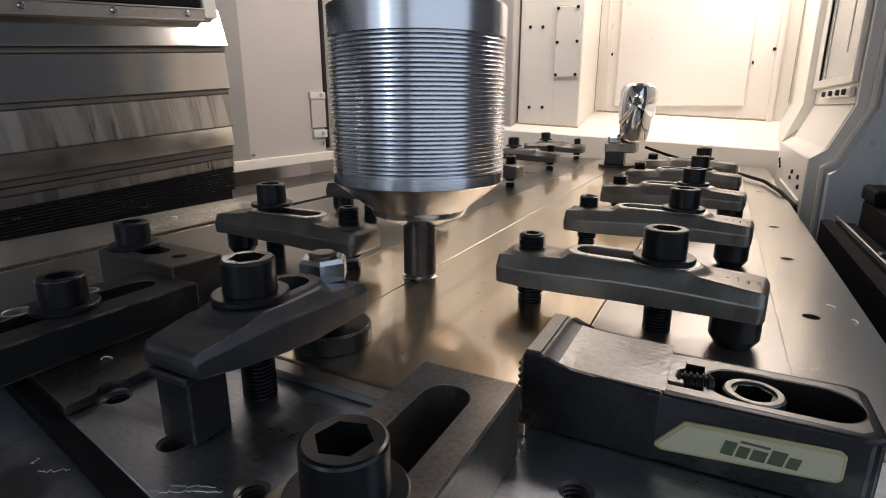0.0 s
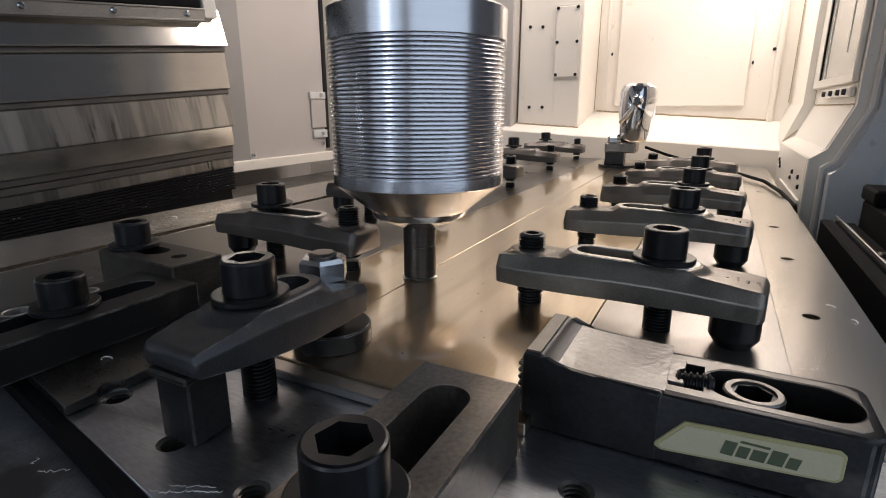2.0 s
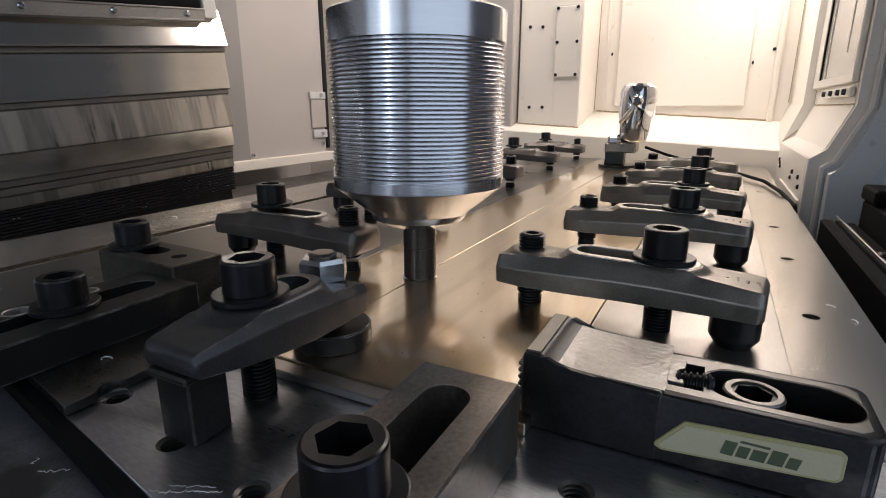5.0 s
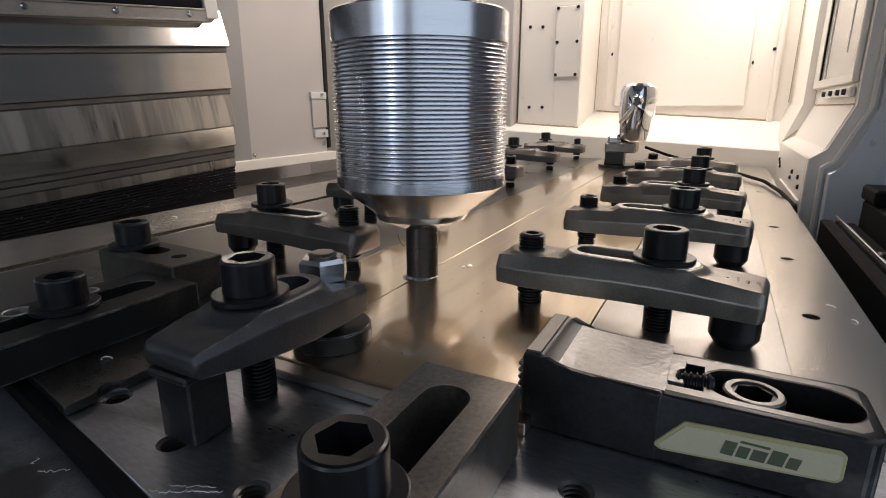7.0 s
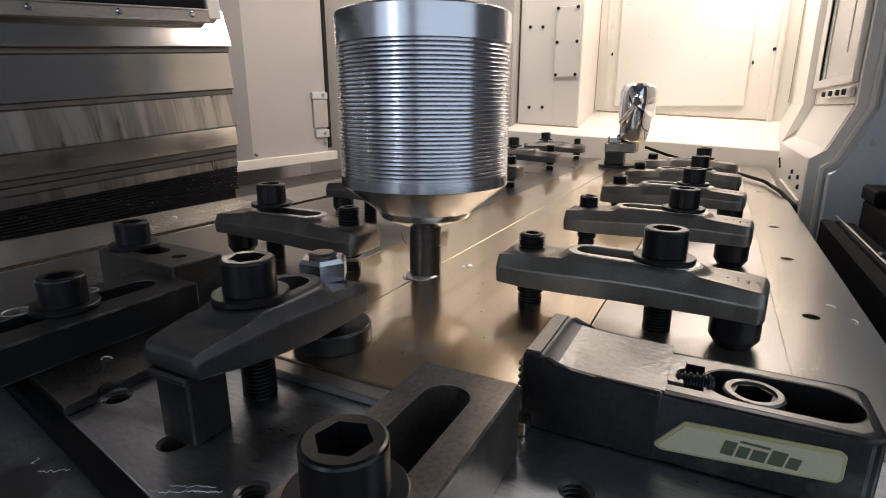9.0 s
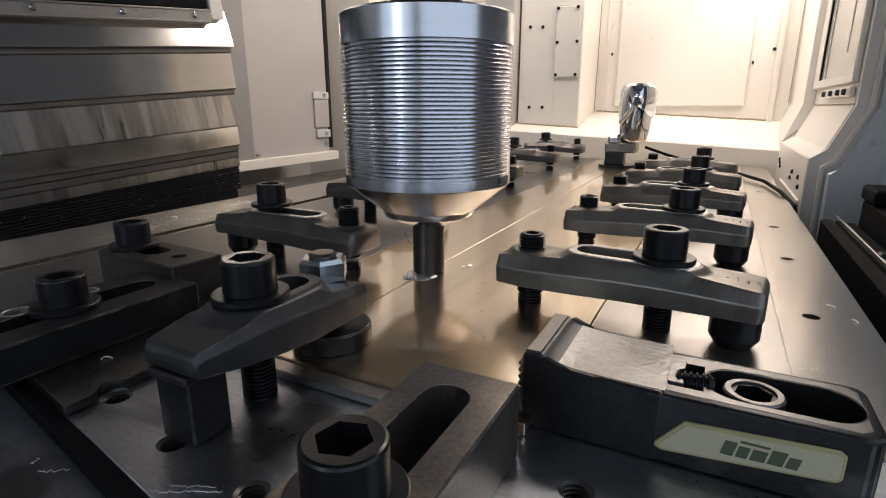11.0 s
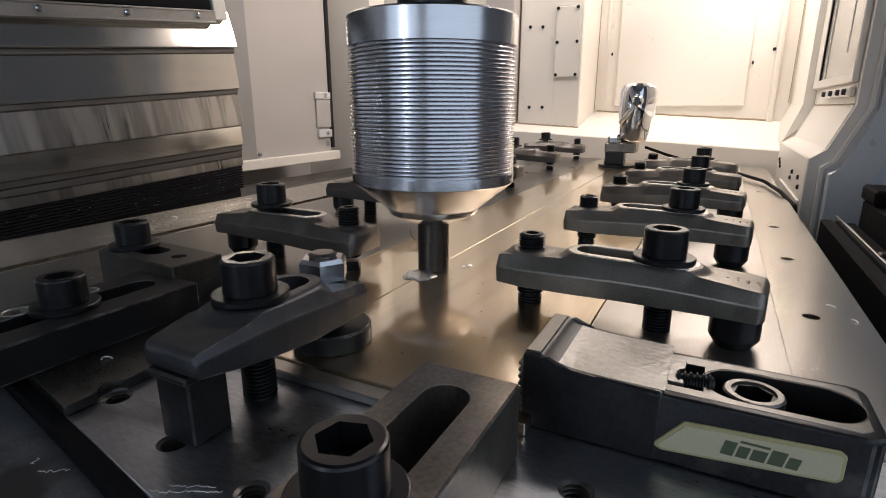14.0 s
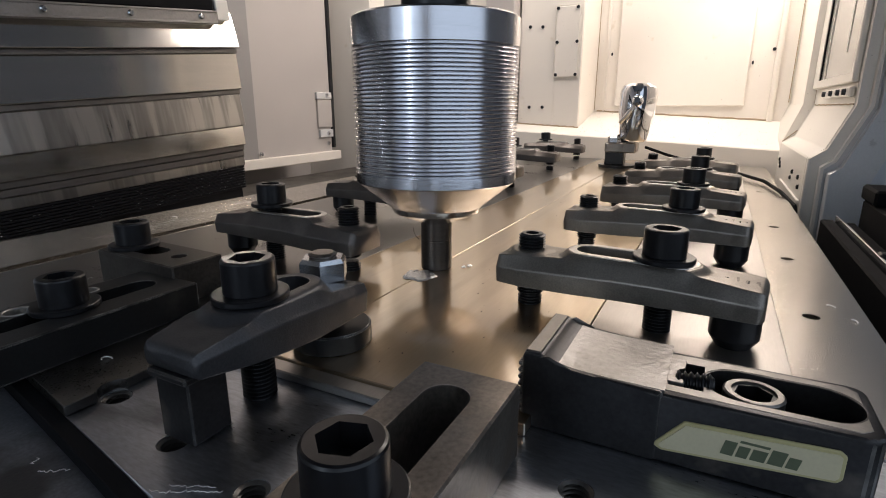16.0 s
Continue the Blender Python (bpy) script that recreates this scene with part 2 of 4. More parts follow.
def cut(bm, cutters, mat, angle=24):
    """The body less its cutters, as a mesh."""
    body = new("tmp_body", finish(bm, mat))
    tools = []
    for c in cutters:
        t = new("tmp_cut", finish(c, mat))
        tools.append(t)
        mod = body.modifiers.new("cut", "BOOLEAN")
        mod.operation, mod.object, mod.solver = "DIFFERENCE", t, "EXACT"
    bpy.context.view_layer.update()
    me = bpy.data.meshes.new_from_object(body.evaluated_get(bpy.context.evaluated_depsgraph_get()))
    for o in (*tools, body):
        d = o.data
        bpy.data.objects.remove(o)
        bpy.data.meshes.remove(d)
    worn = any(p.material_index for p in me.polygons)
    index = [p.material_index for p in me.polygons]
    me.materials.clear()
    me.materials.append(mat)
    if worn:
        me.materials.append(EDGE_OF.get(mat.name, WORN))
    for p, k in zip(me.polygons, index):
        p.use_smooth = True
        p.material_index = min(k, 1) if worn else 0
    me.set_sharp_from_angle(angle=radians(angle))
    return me


def thread(r, z0, z1, pitch=0.002, depth=0.0011, cap=0.0008):
    prof = [(0, z0), (r - depth, z0)]
    z = z0
    while z + pitch < z1:
        prof += [(r - depth, z + pitch * 0.15), (r, z + pitch * 0.45), (r, z + pitch * 0.6), (r - depth, z + pitch * 0.95)]
        z += pitch
    return prof + [(r - depth, z1 - cap), (r - depth - cap, z1), (0, z1)]


def rod(points, r, n=8):
    """A bent round bar through points."""
    bm = bmesh.new()
    pts = [Vector(p) for p in points]
    rings = []
    for i, p in enumerate(pts):
        d = (pts[min(i + 1, len(pts) - 1)] - pts[max(i - 1, 0)]).normalized()
        q = d.to_track_quat("Z", "Y")
        rings.append([bm.verts.new(p + q @ Vector((r * math.cos(2 * math.pi * k / n), r * math.sin(2 * math.pi * k / n), 0))) for k in range(n)])
    for a, b in zip(rings, rings[1:]):
        for k in range(n):
            bm.faces.new((a[k], a[(k + 1) % n], b[(k + 1) % n], b[k]))
    bm.faces.new(rings[0][::-1])
    bm.faces.new(rings[-1])
    return bm


# ---- fasteners ----
HEX = math.pi / 6


def cap_head_mesh():
    """M16 socket cap head, base at z = 0."""
    bm = lathe([(0, 0), (0.0118, 0), (0.012, 0.0004), (0.012, 0.0148), (0.0116, 0.0156), (0.0108, 0.0160), (0, 0.0160)], 48)
    return cut(bm, [prism(circle(0.0081, 6, turn=HEX), 0.0075, 0.02)], BLACK_OXIDE)


CAP_HEAD = cap_head_mesh()
WASHER = cut(lathe([(0, 0), (0.0168, 0), (0.0172, 0.0005), (0.0172, 0.0026), (0.0166, 0.003), (0, 0.003)], 48),
             [prism(circle(0.0086, 32), -0.001, 0.004)], BLACK_OXIDE)
SET_SCREW = cut(lathe(thread(0.0088, 0, 0.0405), 32), [prism(circle(0.0047, 6), 0.030, 0.05)], BLACK_OXIDE)


def socket_bolt(parent, x, y, top, foot):
    """Head, washer and threaded shaft of a bolt whose head ends at z = top, down to z = foot."""
    bolt = part("bolt", lathe(thread(0.008, foot, top - 0.0165), 28), BLACK_OXIDE, parent, "black threaded bolt", pose(x, y, 0))
    part("bolt_head", CAP_HEAD, None, bolt, "black socket bolt head", pose(0, 0, top - 0.016, rz=random.uniform(0, 60)))
    part("washer", WASHER, None, bolt, "", pose(0, 0, top - 0.019))


# ---- setting: table, bed and sheets ----
TABLE_Z = -0.006
groove = [box(-0.538, -0.524, -0.5, 1.5, TABLE_Z - 0.012, 0.1)]
side_holes = [prism(circle(0.0052, 24, 0.068, hy), TABLE_Z - 0.02, 0.1) for hy in (0.40, 0.555, 0.704, 0.998, 1.17)]
near_holes = [prism(circle(0.0066, 24, hx, hy), TABLE_Z - 0.02, 0.1) for hx, hy in ((-0.186, 0.117), (-0.135, 0.111), (-0.031, 0.165), (-0.2415, 0.128))]
main = prism([(-0.648, 0.1850), (-0.3005, 0.1182), (-0.3005, 0.1865), (-0.057, 0.1865), (-0.057, 0.2375), (0.102, 0.2375), (0.102, 1.43), (-0.648, 1.43)], -0.05, TABLE_Z, 0.0012)
solid("bed_plate", cut(main, groove + side_holes, ALU_BED), ALU_BED, "long ground steel bed plate with tapped holes", "bed plate", kind="structure")
near_plate = prism([(-0.30, 0.118), (-0.2462, 0.1075), (-0.16, 0.0908), (0.102, 0.094), (0.102, 0.237), (-0.0575, 0.237), (-0.0575, 0.186), (-0.30, 0.186)], -0.05, TABLE_Z, 0.0012)
fixture = solid("fixture_plate", cut(near_plate, near_holes, STEEL_DARK), STEEL_DARK, "dark scratched steel fixture plate with tapped holes", "fixture plate", kind="structure")
# added black strip over the plate fronts, in place of their shade
solid("front_shade_strip", prism([(-0.67, 0.181), (-0.30, 0.1110), (-0.16, 0.0838), (0.102, 0.0838), (0.102, 0.0935), (-0.16, 0.0903), (-0.30, 0.1175), (-0.67, 0.1880)], -0.0502, TABLE_Z - 0.0005, 0.0006), BLACK_RUBBER, "black strip standing in for shade along the plate front", "apron", kind="structure")
turns_in = [(0.0, -0.0196), (0.0066, -0.0195)]
for k in range(6):
    z = -0.0195 + k * 0.0021
    turns_in += [(0.0065, z), (0.0050, z + 0.0008), (0.0050, z + 0.0012), (0.0065, z + 0.0020)]
TAP = finish(lathe(turns_in, 28), MACHINED)
for hx, hy in ((-0.186, 0.117), (-0.135, 0.111), (-0.031, 0.165), (-0.2415, 0.128)):
    part("tapped_thread", TAP, None, fixture, "", pose(hx, hy, TABLE_Z + 0.0065))
solid("machine_table", box(-0.68, 0.106, -0.5, 1.43, -0.14, -0.0505, 0.002), TABLE_STEEL, "dark oily machine table under the fixture plate", "table", kind="structure")
solid("front_table", prism([(-0.68, -0.5), (0.106, -0.5), (0.106, 0.0832), (-0.16, 0.0832), (-0.30, 0.1104), (-0.68, 0.1820)], -0.0503, -0.0135, 0.0010), TABLE_STEEL, "dark oily table surface before the plates", "table", kind="structure")
solid("ground", box(-2.2, 1.6, -1.5, 2.4, -0.50, -0.42), SHADOW_GAP, "dark oily floor of the machine bed", "floor", kind="structure")

SEAM_X = -0.0565
sheet_r = prism([(-0.1967, 0.187), (-0.058, 0.187), (-0.058, 0.238), (SEAM_X, 0.238), (SEAM_X, 1.405), (-0.1967, 1.405)], TABLE_Z + 0.0002, 0.0, 0.0005)
sheet_e = box(SEAM_X + 0.0005, 0.046, 0.238, 1.405, TABLE_Z + 0.0002, 0.0, 0.0005, 1)
solid("edge_sheet", sheet_e, ALU_BRUSHED, "matt brushed aluminium strip under the clamp heels", "metal sheet", group="sheets being joined")
solid("aluminium_sheet", sheet_r, ALU, "wide bright aluminium sheet clamped on the bed", "metal sheet", group="sheets being joined")
sheet_l = box(-0.265, -0.1973, 0.187, 1.405, TABLE_Z + 0.0002, 0.0, 0.0005, 1)
solid("aluminium_sheet", sheet_l, ALU, "narrow bright aluminium sheet butted along the seam", "metal sheet", group="sheets being joined")
rail = prism([(-0.50, 0.155), (-0.2666, 0.111), (-0.2448, 0.1066), (-0.2448, 0.1862), (-0.2665, 0.1862), (-0.2665, 1.41), (-0.50, 1.41)], TABLE_Z + 0.0002, -0.0006, 0.0004)
solid("bed_rail", cut(rail, [prism(circle(0.0078, 28, -0.2415, 0.128), -0.02, 0.02)], BED_RAIL), BED_RAIL, "flat ground steel rail beside the sheets", "rail")
BUSH = finish(lathe([(0.0060, -0.0050), (0.0060, -0.0003), (0.0064, 0.0), (0.0078, 0.0), (0.0081, -0.0004), (0.0081, -0.0050)], 32), WORN)
front_edge = box(-0.2440, -0.0990, 0.1765, 0.1867, TABLE_Z + 0.0002, -0.0012, 0.0008)
solid("edge_strip", front_edge, ALU_BRUSHED, "pale worn metal strip along the sheet front", "strip")


# ---- mould clamps ----
STRAP = [(-0.1000, 0.0172, 0.0352, 0.040), (-0.0820, 0.0165, 0.0362, 0.041), (-0.0500, 0.0178, 0.0385, 0.042), (-0.0200, 0.0195, 0.0402, 0.042),
         (0.0100, 0.0205, 0.0402, 0.042), (0.0300, 0.0208, 0.0388, 0.041), (0.0450, 0.0208, 0.0374, 0.040), (0.0540, 0.0208, 0.0366, 0.039)]
END_STRAP = [(-0.0660, 0.0172, 0.0336, 0.037), (-0.0450, 0.0178, 0.0362, 0.040), (-0.0200, 0.0185, 0.0392, 0.042), (0.0000, 0.0205, 0.0405, 0.042),
             (0.0200, 0.0228, 0.0400, 0.040), (0.0340, 0.0250, 0.0378, 0.036), (0.0440, 0.0262, 0.0362, 0.033)]


def soft_step(a, b, v):
    k = min(1.0, max(0.0, (v - a) / (b - a)))
    return k * k * (3 - 2 * k)


def clamp_body_mesh(st, screw=-0.082, slot_x=-0.018, slot_len=0.066, boss_top=0.0382, oval_top=0.0422, flat=0.58, inset=0.0080, corner=0.004):
    """Forged strap along x from stations (x, bottom, top, width), tip at -x, heel at +x; bolt axis at x = 0.
    The top is a soft relief: flat back, sloped shoulders, a raised oval round the slot and a boss at the tip."""
    xs = [a[0] for a in st]
    xa, xb = xs[0], xs[-1]
    n, m = 96, 32
    bm = bmesh.new()
    top, low = [], []
    for i in range(n + 1):
        x = xa + (xb - xa) * i / n
        lo, hi, w = (float(np.interp(x, xs, [a[k] for a in st])) for k in (1, 2, 3))
        end = min(x - xa, xb - x)
        h = w / 2
        if end < corner:
            h -= corner - math.sqrt(max(0.0, corner ** 2 - (corner - end) ** 2))
        drop = 0.0
        if end < 0.0030:
            drop = 0.0030 - math.sqrt(max(0.0, 0.0030 ** 2 - (0.0030 - end) ** 2))
        shoulder = lo + (hi - lo) * flat
        belly = soft_step(xa, xa + 0.05, x) * soft_step(xb, xb - 0.04, x)
        slope_from = 1 - (0.45 + 0.55 * belly) * inset / h
        row = []
        out = [slope_from + (1 - slope_from) * q for q in (0.10, 0.5, 0.92, 1.0)]
        mid = [slope_from * q / 11 for q in range(-11, 12)]
        cols = [-q for q in out[::-1]] + [mid[0], mid[0] * 0.97] + mid[1:-1] + [mid[-1] * 0.97, mid[-1]] + out
        for t in cols:
            y = h * t
            k = max(0.0, (abs(t) - slope_from) / (1 - slope_from))
            z = hi - (hi - shoulder) * k
            d = math.hypot(max(0.0, abs(x - slot_x) - (slot_len / 2 - 0.0092)), y) - 0.0146
            z += (oval_top - z) * (1 - soft_step(-0.0005, 0.0055, d))
            b = math.hypot(x - screw, y) - 0.0130
            z += (max(boss_top, z) - z) * (1 - soft_step(-0.0005, 0.0040, b))
            z += 0.00022 * noise.noise(Vector((x * 140, y * 140, z * 60)))
            row.append(bm.verts.new((x, y, z - drop)))
        top.append(row)
        side = shoulder - 0.0012 - drop
        low.append([bm.verts.new((x, -h + 0.0010, lo + 0.3 * drop)), bm.verts.new((x, h - 0.0010, lo + 0.3 * drop)), bm.verts.new((x, -h - 0.0001, side)), bm.verts.new((x, h + 0.0001, side))])
    for i in range(n):
        for j in range(m):
            bm.faces.new((top[i][j], top[i + 1][j], top[i + 1][j + 1], top[i][j + 1]))
        bm.faces.new((low[i][0], low[i + 1][0], low[i + 1][2], low[i][2]))
        bm.faces.new((low[i][2], low[i + 1][2], top[i + 1][0], top[i][0]))
        bm.faces.new((top[i][m], top[i + 1][m], low[i + 1][3], low[i][3]))
        bm.faces.new((low[i][3], low[i + 1][3], low[i + 1][1], low[i][1]))
        bm.faces.new((low[i][1], low[i + 1][1], low[i + 1][0], low[i][0]))
    bm.faces.new([low[0][0], low[0][2]] + top[0] + [low[0][3], low[0][1]])
    bm.faces.new(([low[n][0], low[n][2]] + top[n] + [low[n][3], low[n][1]])[::-1])
    slot = prism([(x + slot_x, y) for x, y in stadium(slot_len, 0.0092)], 0.0, 0.08)
    return cut(bm, [slot], CAST, 64)


CLAMP_BODY = clamp_body_mesh(STRAP)
CLAMP_BODY_DARK = CLAMP_BODY.copy()
CLAMP_BODY_DARK.materials[0] = CAST_SHADED
RIM = cut(prism([(x - 0.018, y) for x, y in stadium(0.0760, 0.0142)], 0.0400, 0.0426, 0.0010, segs=2),
          [prism([(x - 0.018, y) for x, y in stadium(0.0662, 0.0096)], 0.0, 0.08)], WORN)


def mould_clamp(at, label, group, top=0.0616, heel=None, pads=True):
    c = thing("mould_clamp", at, label, "clamp", group)
    part("strap", CLAMP_BODY, None, c, "forged grey steel strap")
    part("slot_rim", RIM, None, c, "worn bright slot rim")
    socket_bolt(c, 0, 0, top, TABLE_Z + 0.001)
    part("tip_screw", SET_SCREW, None, c, "black threaded set screw", pose(-0.082, 0, 0.0078))
    part("tip_pad", lathe(thread(0.0080, 0, 0.0078), 28), BLACK_OXIDE, c, "", pose(-0.082, 0, 0.0))
    bm = lathe([(0, 0.0), (0.0090, 0.0), (0.0100, 0.0015), (0.0124, 0.0050), (0.0129, 0.0060), (0.0129, 0.0215), (0, 0.0225)], 32)
    part("heel_post", bm, BLACK_OXIDE, c, "black round heel post", pose(0.0405, 0, 0))
    # cast marks, too small to read
    bm = bmesh.new()
    for i, (dx, w) in enumerate(((0.0335, 0.004), (0.0385, 0.009), (0.0435, 0.008), (0.0485, 0.009))):
        z = 0.0388 - (dx - 0.03) * 0.107
        for k in range(int(w / 0.0022)):
            y0 = -w / 2 + k * 0.0022
            box(dx - 0.0010, dx + 0.0010, y0, y0 + 0.0009, z - 0.002, z + 0.00025, 0, bm=bm)
    tagged(part("cast_marks", bm, SHADOW_GAP, c), kind="stuff")
    return c


first = mould_clamp(pose(-0.0205, 0.318, 0, rz=-6), "forged grey steel mould clamp with black socket bolt on the sheet", "clamps along the sheets")
for y in (0.490, 0.660, 0.836, 1.010):
    copy_thing(first, pose(-0.0205, y, 0, rz=-6 + random.uniform(-1.5, 1.5)))
for x, y in ((-0.337, 0.331), (-0.375, 0.530), (-0.382, 0.825), (-0.395, 1.100), (-0.400, 1.355)):
    dark = copy_thing(first, pose(x, y, 0, rz=180 + random.uniform(-2, 2)))
    tagged(dark, "forged steel mould clamp on the bed rail, shade painted in", "clamp", "clamps along the sheets")
    for ob in dark.children:
        if ob.name.startswith("strap"):
            ob.data = CLAMP_BODY_DARK
            ob["label"] = "forged steel strap, shade painted in"
        elif ob.name.startswith(("bolt", "tip_screw")):
            ob.location.z += 0.0035

# end clamp over the near edge of the sheets
end_clamp = thing("end_clamp", pose(-0.183, 0.162, 0, rz=-90), "dark forged steel clamp with heel block and zinc nut", "clamp")
END_BODY = clamp_body_mesh(END_STRAP, -0.054, -0.010, 0.050, 0.0300, 0.0432, 0.74, 0.0042, 0.002)
END_BODY.materials[0] = CAST_DARK
part("strap", END_BODY, None, end_clamp, "dark forged steel strap")
socket_bolt(end_clamp, 0, 0, 0.0628, TABLE_Z)
part("heel_block", box(0.0245, 0.0435, -0.0110, 0.0085, TABLE_Z, 0.0225, 0.0007, 1), SIDE_BODY, end_clamp, "square dark steel heel block")
part("heel_shim", box(0.0235, 0.0460, -0.0125, 0.0110, 0.0228, 0.0262, 0.0008), SIDE_BODY, end_clamp, "thin steel shim")
part("tip_disc", lathe([(0, 0), (0.0215, 0), (0.022, 0.0006), (0.022, 0.0100), (0.0212, 0.011), (0, 0.011)], 48), BLOCK_BLACK, end_clamp, "round black pressure disc", pose(-0.054, 0.001, 0))
part("tip_screw", lathe(thread(0.008, 0.010, 0.0503), 28), BLOCK, end_clamp, "dull brown stud end", pose(-0.058, -0.0060, 0))
part("hex_nut", lathe([(0, 0.0340), (0.0125, 0.0340), (0.01386, 0.0352), (0.01386, 0.0450), (0.0120, 0.0472), (0, 0.0472)], 6), ZINC, end_clamp, "bright zinc hex nut", pose(-0.058, -0.0060, 0.0004, rz=32))


# ---- slotted stop blocks ----
def stop_block(at, length, width, height, slot_at, slot_len, mat, label, bolt_x, holes=()):
    """Block along x with a long slot; base at z = 0."""
    b = thing("stop_block", at, label, "block", "slotted stop blocks")
    body = box(-length / 2, length / 2, -width / 2, width / 2, 0, height, 0.0008, 1, edge=1)
    cutters = [prism([(x + slot_at, y) for x, y in stadium(slot_len, 0.0092)], -0.01, height + 0.01),
               prism([(x + slot_at, y) for x, y in stadium(slot_len + 0.006, 0.0122)], height - 0.004, height + 0.01)]
    cutters += [prism(circle(r, 24, x, y), height - 0.012, height + 0.01) for x, y, r in holes]
    part("body", cut(body, cutters[:1] + cutters[2:], mat), None, b)
    bolt = part("bolt", lathe([(0, 0), (0.008, 0), (0.008, height + 0.002), (0, height + 0.002)], 20), BLACK_OXIDE, b, "black bolt", pose(bolt_x, 0, 0))
    part("bolt_head", CAP_HEAD, None, bolt, "black socket bolt head", pose(0, 0, height + 0.003, rz=17))
    part("washer", WASHER, None, bolt, "", pose(0, 0, height))
    return b


stop_block(pose(-0.0775, 0.119, TABLE_Z, rz=90), 0.110, 0.042, 0.032, 0.004, 0.076, BLOCK, "brown tool steel stop block with long slot", -0.025)
slotted = stop_block(pose(-0.316, 0.148, -0.0006, rz=90), 0.130, 0.056, 0.0196, 0.000, 0.108, BLOCK_BLACK, "black tool steel stop block with long slot", 0.001, ((-0.015, 0.0177, 0.0082), (0.0235, 0.0185, 0.0062)))
part("bushing", BUSH, None, slotted, "bright steel bushing", pose(-0.015, 0.0177, 0.0198))
part("bushing", BUSH, None, slotted, "bright steel bushing", pose(0.0235, 0.0185, 0.0198) @ Matrix.Scale(0.74, 4))
stop_block(pose(-0.352, 0.232, -0.0006, rz=-3), 0.090, 0.038, 0.0275, -0.016, 0.046, BLOCK_DARK, "short dark brown tool steel block with bolt", -0.030, ((0.024, 0.0, 0.0055),))


# ---- side clamp ----
def upright(bm):
    """Turns a prism so that its outline lies in x and z and it runs along y."""
    bm.transform(Matrix(((1, 0, 0, 0), (0, 0, 1, 0), (0, 1, 0, 0), (0, 0, 0, 1))))
    return bm


def side_clamp():
    c = thing("side_clamp", pose(0.005, 0.216, TABLE_Z, rz=0), "dark side clamp with serrated jaw and cream name plate", "clamp")
    corner = [(0.0505 + 0.006 * math.cos(a), 0.014 + 0.006 * math.sin(a)) for a in (0, 0.52, 1.05, 1.57)]
    body = prism([(-0.0170, -0.0205)] + [(x, -y) for x, y in corner[::-1]] + corner + [(-0.0170, 0.0205)], 0, 0.0295, 0.0022, segs=3)
    slot = [(x + 0.0270, y - 0.0005) for x, y in stadium(0.052, 0.0125)]
    me = cut(body, [prism(slot, 0.008, 0.05), box(-0.0115, 0.001, -0.012, 0.010, 0.018, 0.05)], SIDE_BODY)
    part("body", me, None, c, "black steel clamp body")
    face = prism([(-0.0150, -0.0170), (0.0490, -0.0170), (0.0525, -0.0140), (0.0530, 0.0140), (0.0490, 0.0172), (-0.0150, 0.0172)], 0.0290, 0.0297, 0.0002)
    part("top_face", cut(face, [prism([(x + 0.0270, y - 0.0005) for x, y in stadium(0.0535, 0.0133)], 0.008, 0.05), box(-0.0115, 0.001, -0.012, 0.010, 0.018, 0.05)], MACHINED), None, c, "bare machined top face")
    jaw = upright(prism([(-0.068, 0.0), (-0.068, 0.0335), (-0.0665, 0.0352), (-0.0600, 0.0352), (-0.0575, 0.0335), (-0.0535, 0.0318), (-0.0470, 0.0310), (-0.0380, 0.0303), (-0.0124, 0.0300), (-0.0124, 0.0)], -0.0209, 0.0265, 0.0016, segs=3))
    jaw_part = part("jaw", jaw, SIDE_BODY, c, "dark hardened jaw")
    part("jaw_ridge", box(-0.0668, -0.0602, -0.0198, 0.0253, 0.0345, 0.0357, 0.0004), MACHINED, jaw_part, "worn jaw edge")
    bend = [(-0.0530, 0.0322), (-0.0495, 0.0314), (-0.0450, 0.0309), (-0.0400, 0.0306), (-0.0340, 0.0304), (-0.0120, 0.0302)]
    tongue = prism([(-0.0122, -0.0100), (-0.0060, -0.0100), (-0.0060, 0.0120), (-0.0122, 0.0120)], 0.0280, 0.0303, 0.0003)
    pad = upright(prism(bend + [(x, z - 0.0014) for x, z in bend[::-1]], -0.0188, 0.0248))
    pad = cut(merge(pad, tongue), [prism(circle(0.0052, 20, -0.004, -0.001), 0.0, 0.05)], HAMMERED)
    part("jaw_pad", pad, None, jaw_part, "hammered bright top face")
    for i in range(9):
        part("tooth", box(-0.0700, -0.0675, -0.020, 0.026, 0.002 + i * 0.0032, 0.0040 + i * 0.0032, 0.0005, 1), BLOCK_BLACK, jaw_part)
    ring = cut(lathe([(0, 0.0), (0.0096, 0), (0.0108, 0.001), (0.0108, 0.0078), (0.0100, 0.0085), (0, 0.0085)], 40), [prism(circle(0.0079, 32), -0.01, 0.02)], MACHINED)
    socket = cut(lathe([(0, 0), (0.0078, 0), (0.0078, 0.0165), (0, 0.0165)], 32), [prism(circle(0.0070, 6, turn=0.3), 0.003, 0.02)], BLACK_OXIDE)
    part("screw_socket", socket, None, c, "black hexagon socket", pose(0.0185, 0.0005, 0.0105))
    part("screw_ring", ring, None, c, "bright socket screw in the slot", pose(0.0185, 0.0005, 0.0195))
    part("drive_screw", lathe(thread(0.0046, 0, 0.014, 0.0022), 20), BLACK_OXIDE, c, "", pose(-0.009, -0.004, 0.0275, ry=84))
    plate = upright(prism([(-0.0135, 0.0090), (-0.0040, 0.0205), (0.0435, 0.0235), (0.0455, 0.0218), (0.0455, 0.0130), (0.0440, 0.0112), (-0.0110, 0.0062), (-0.0135, 0.0075)], 0, 0.0012, 0.0003, segs=1))
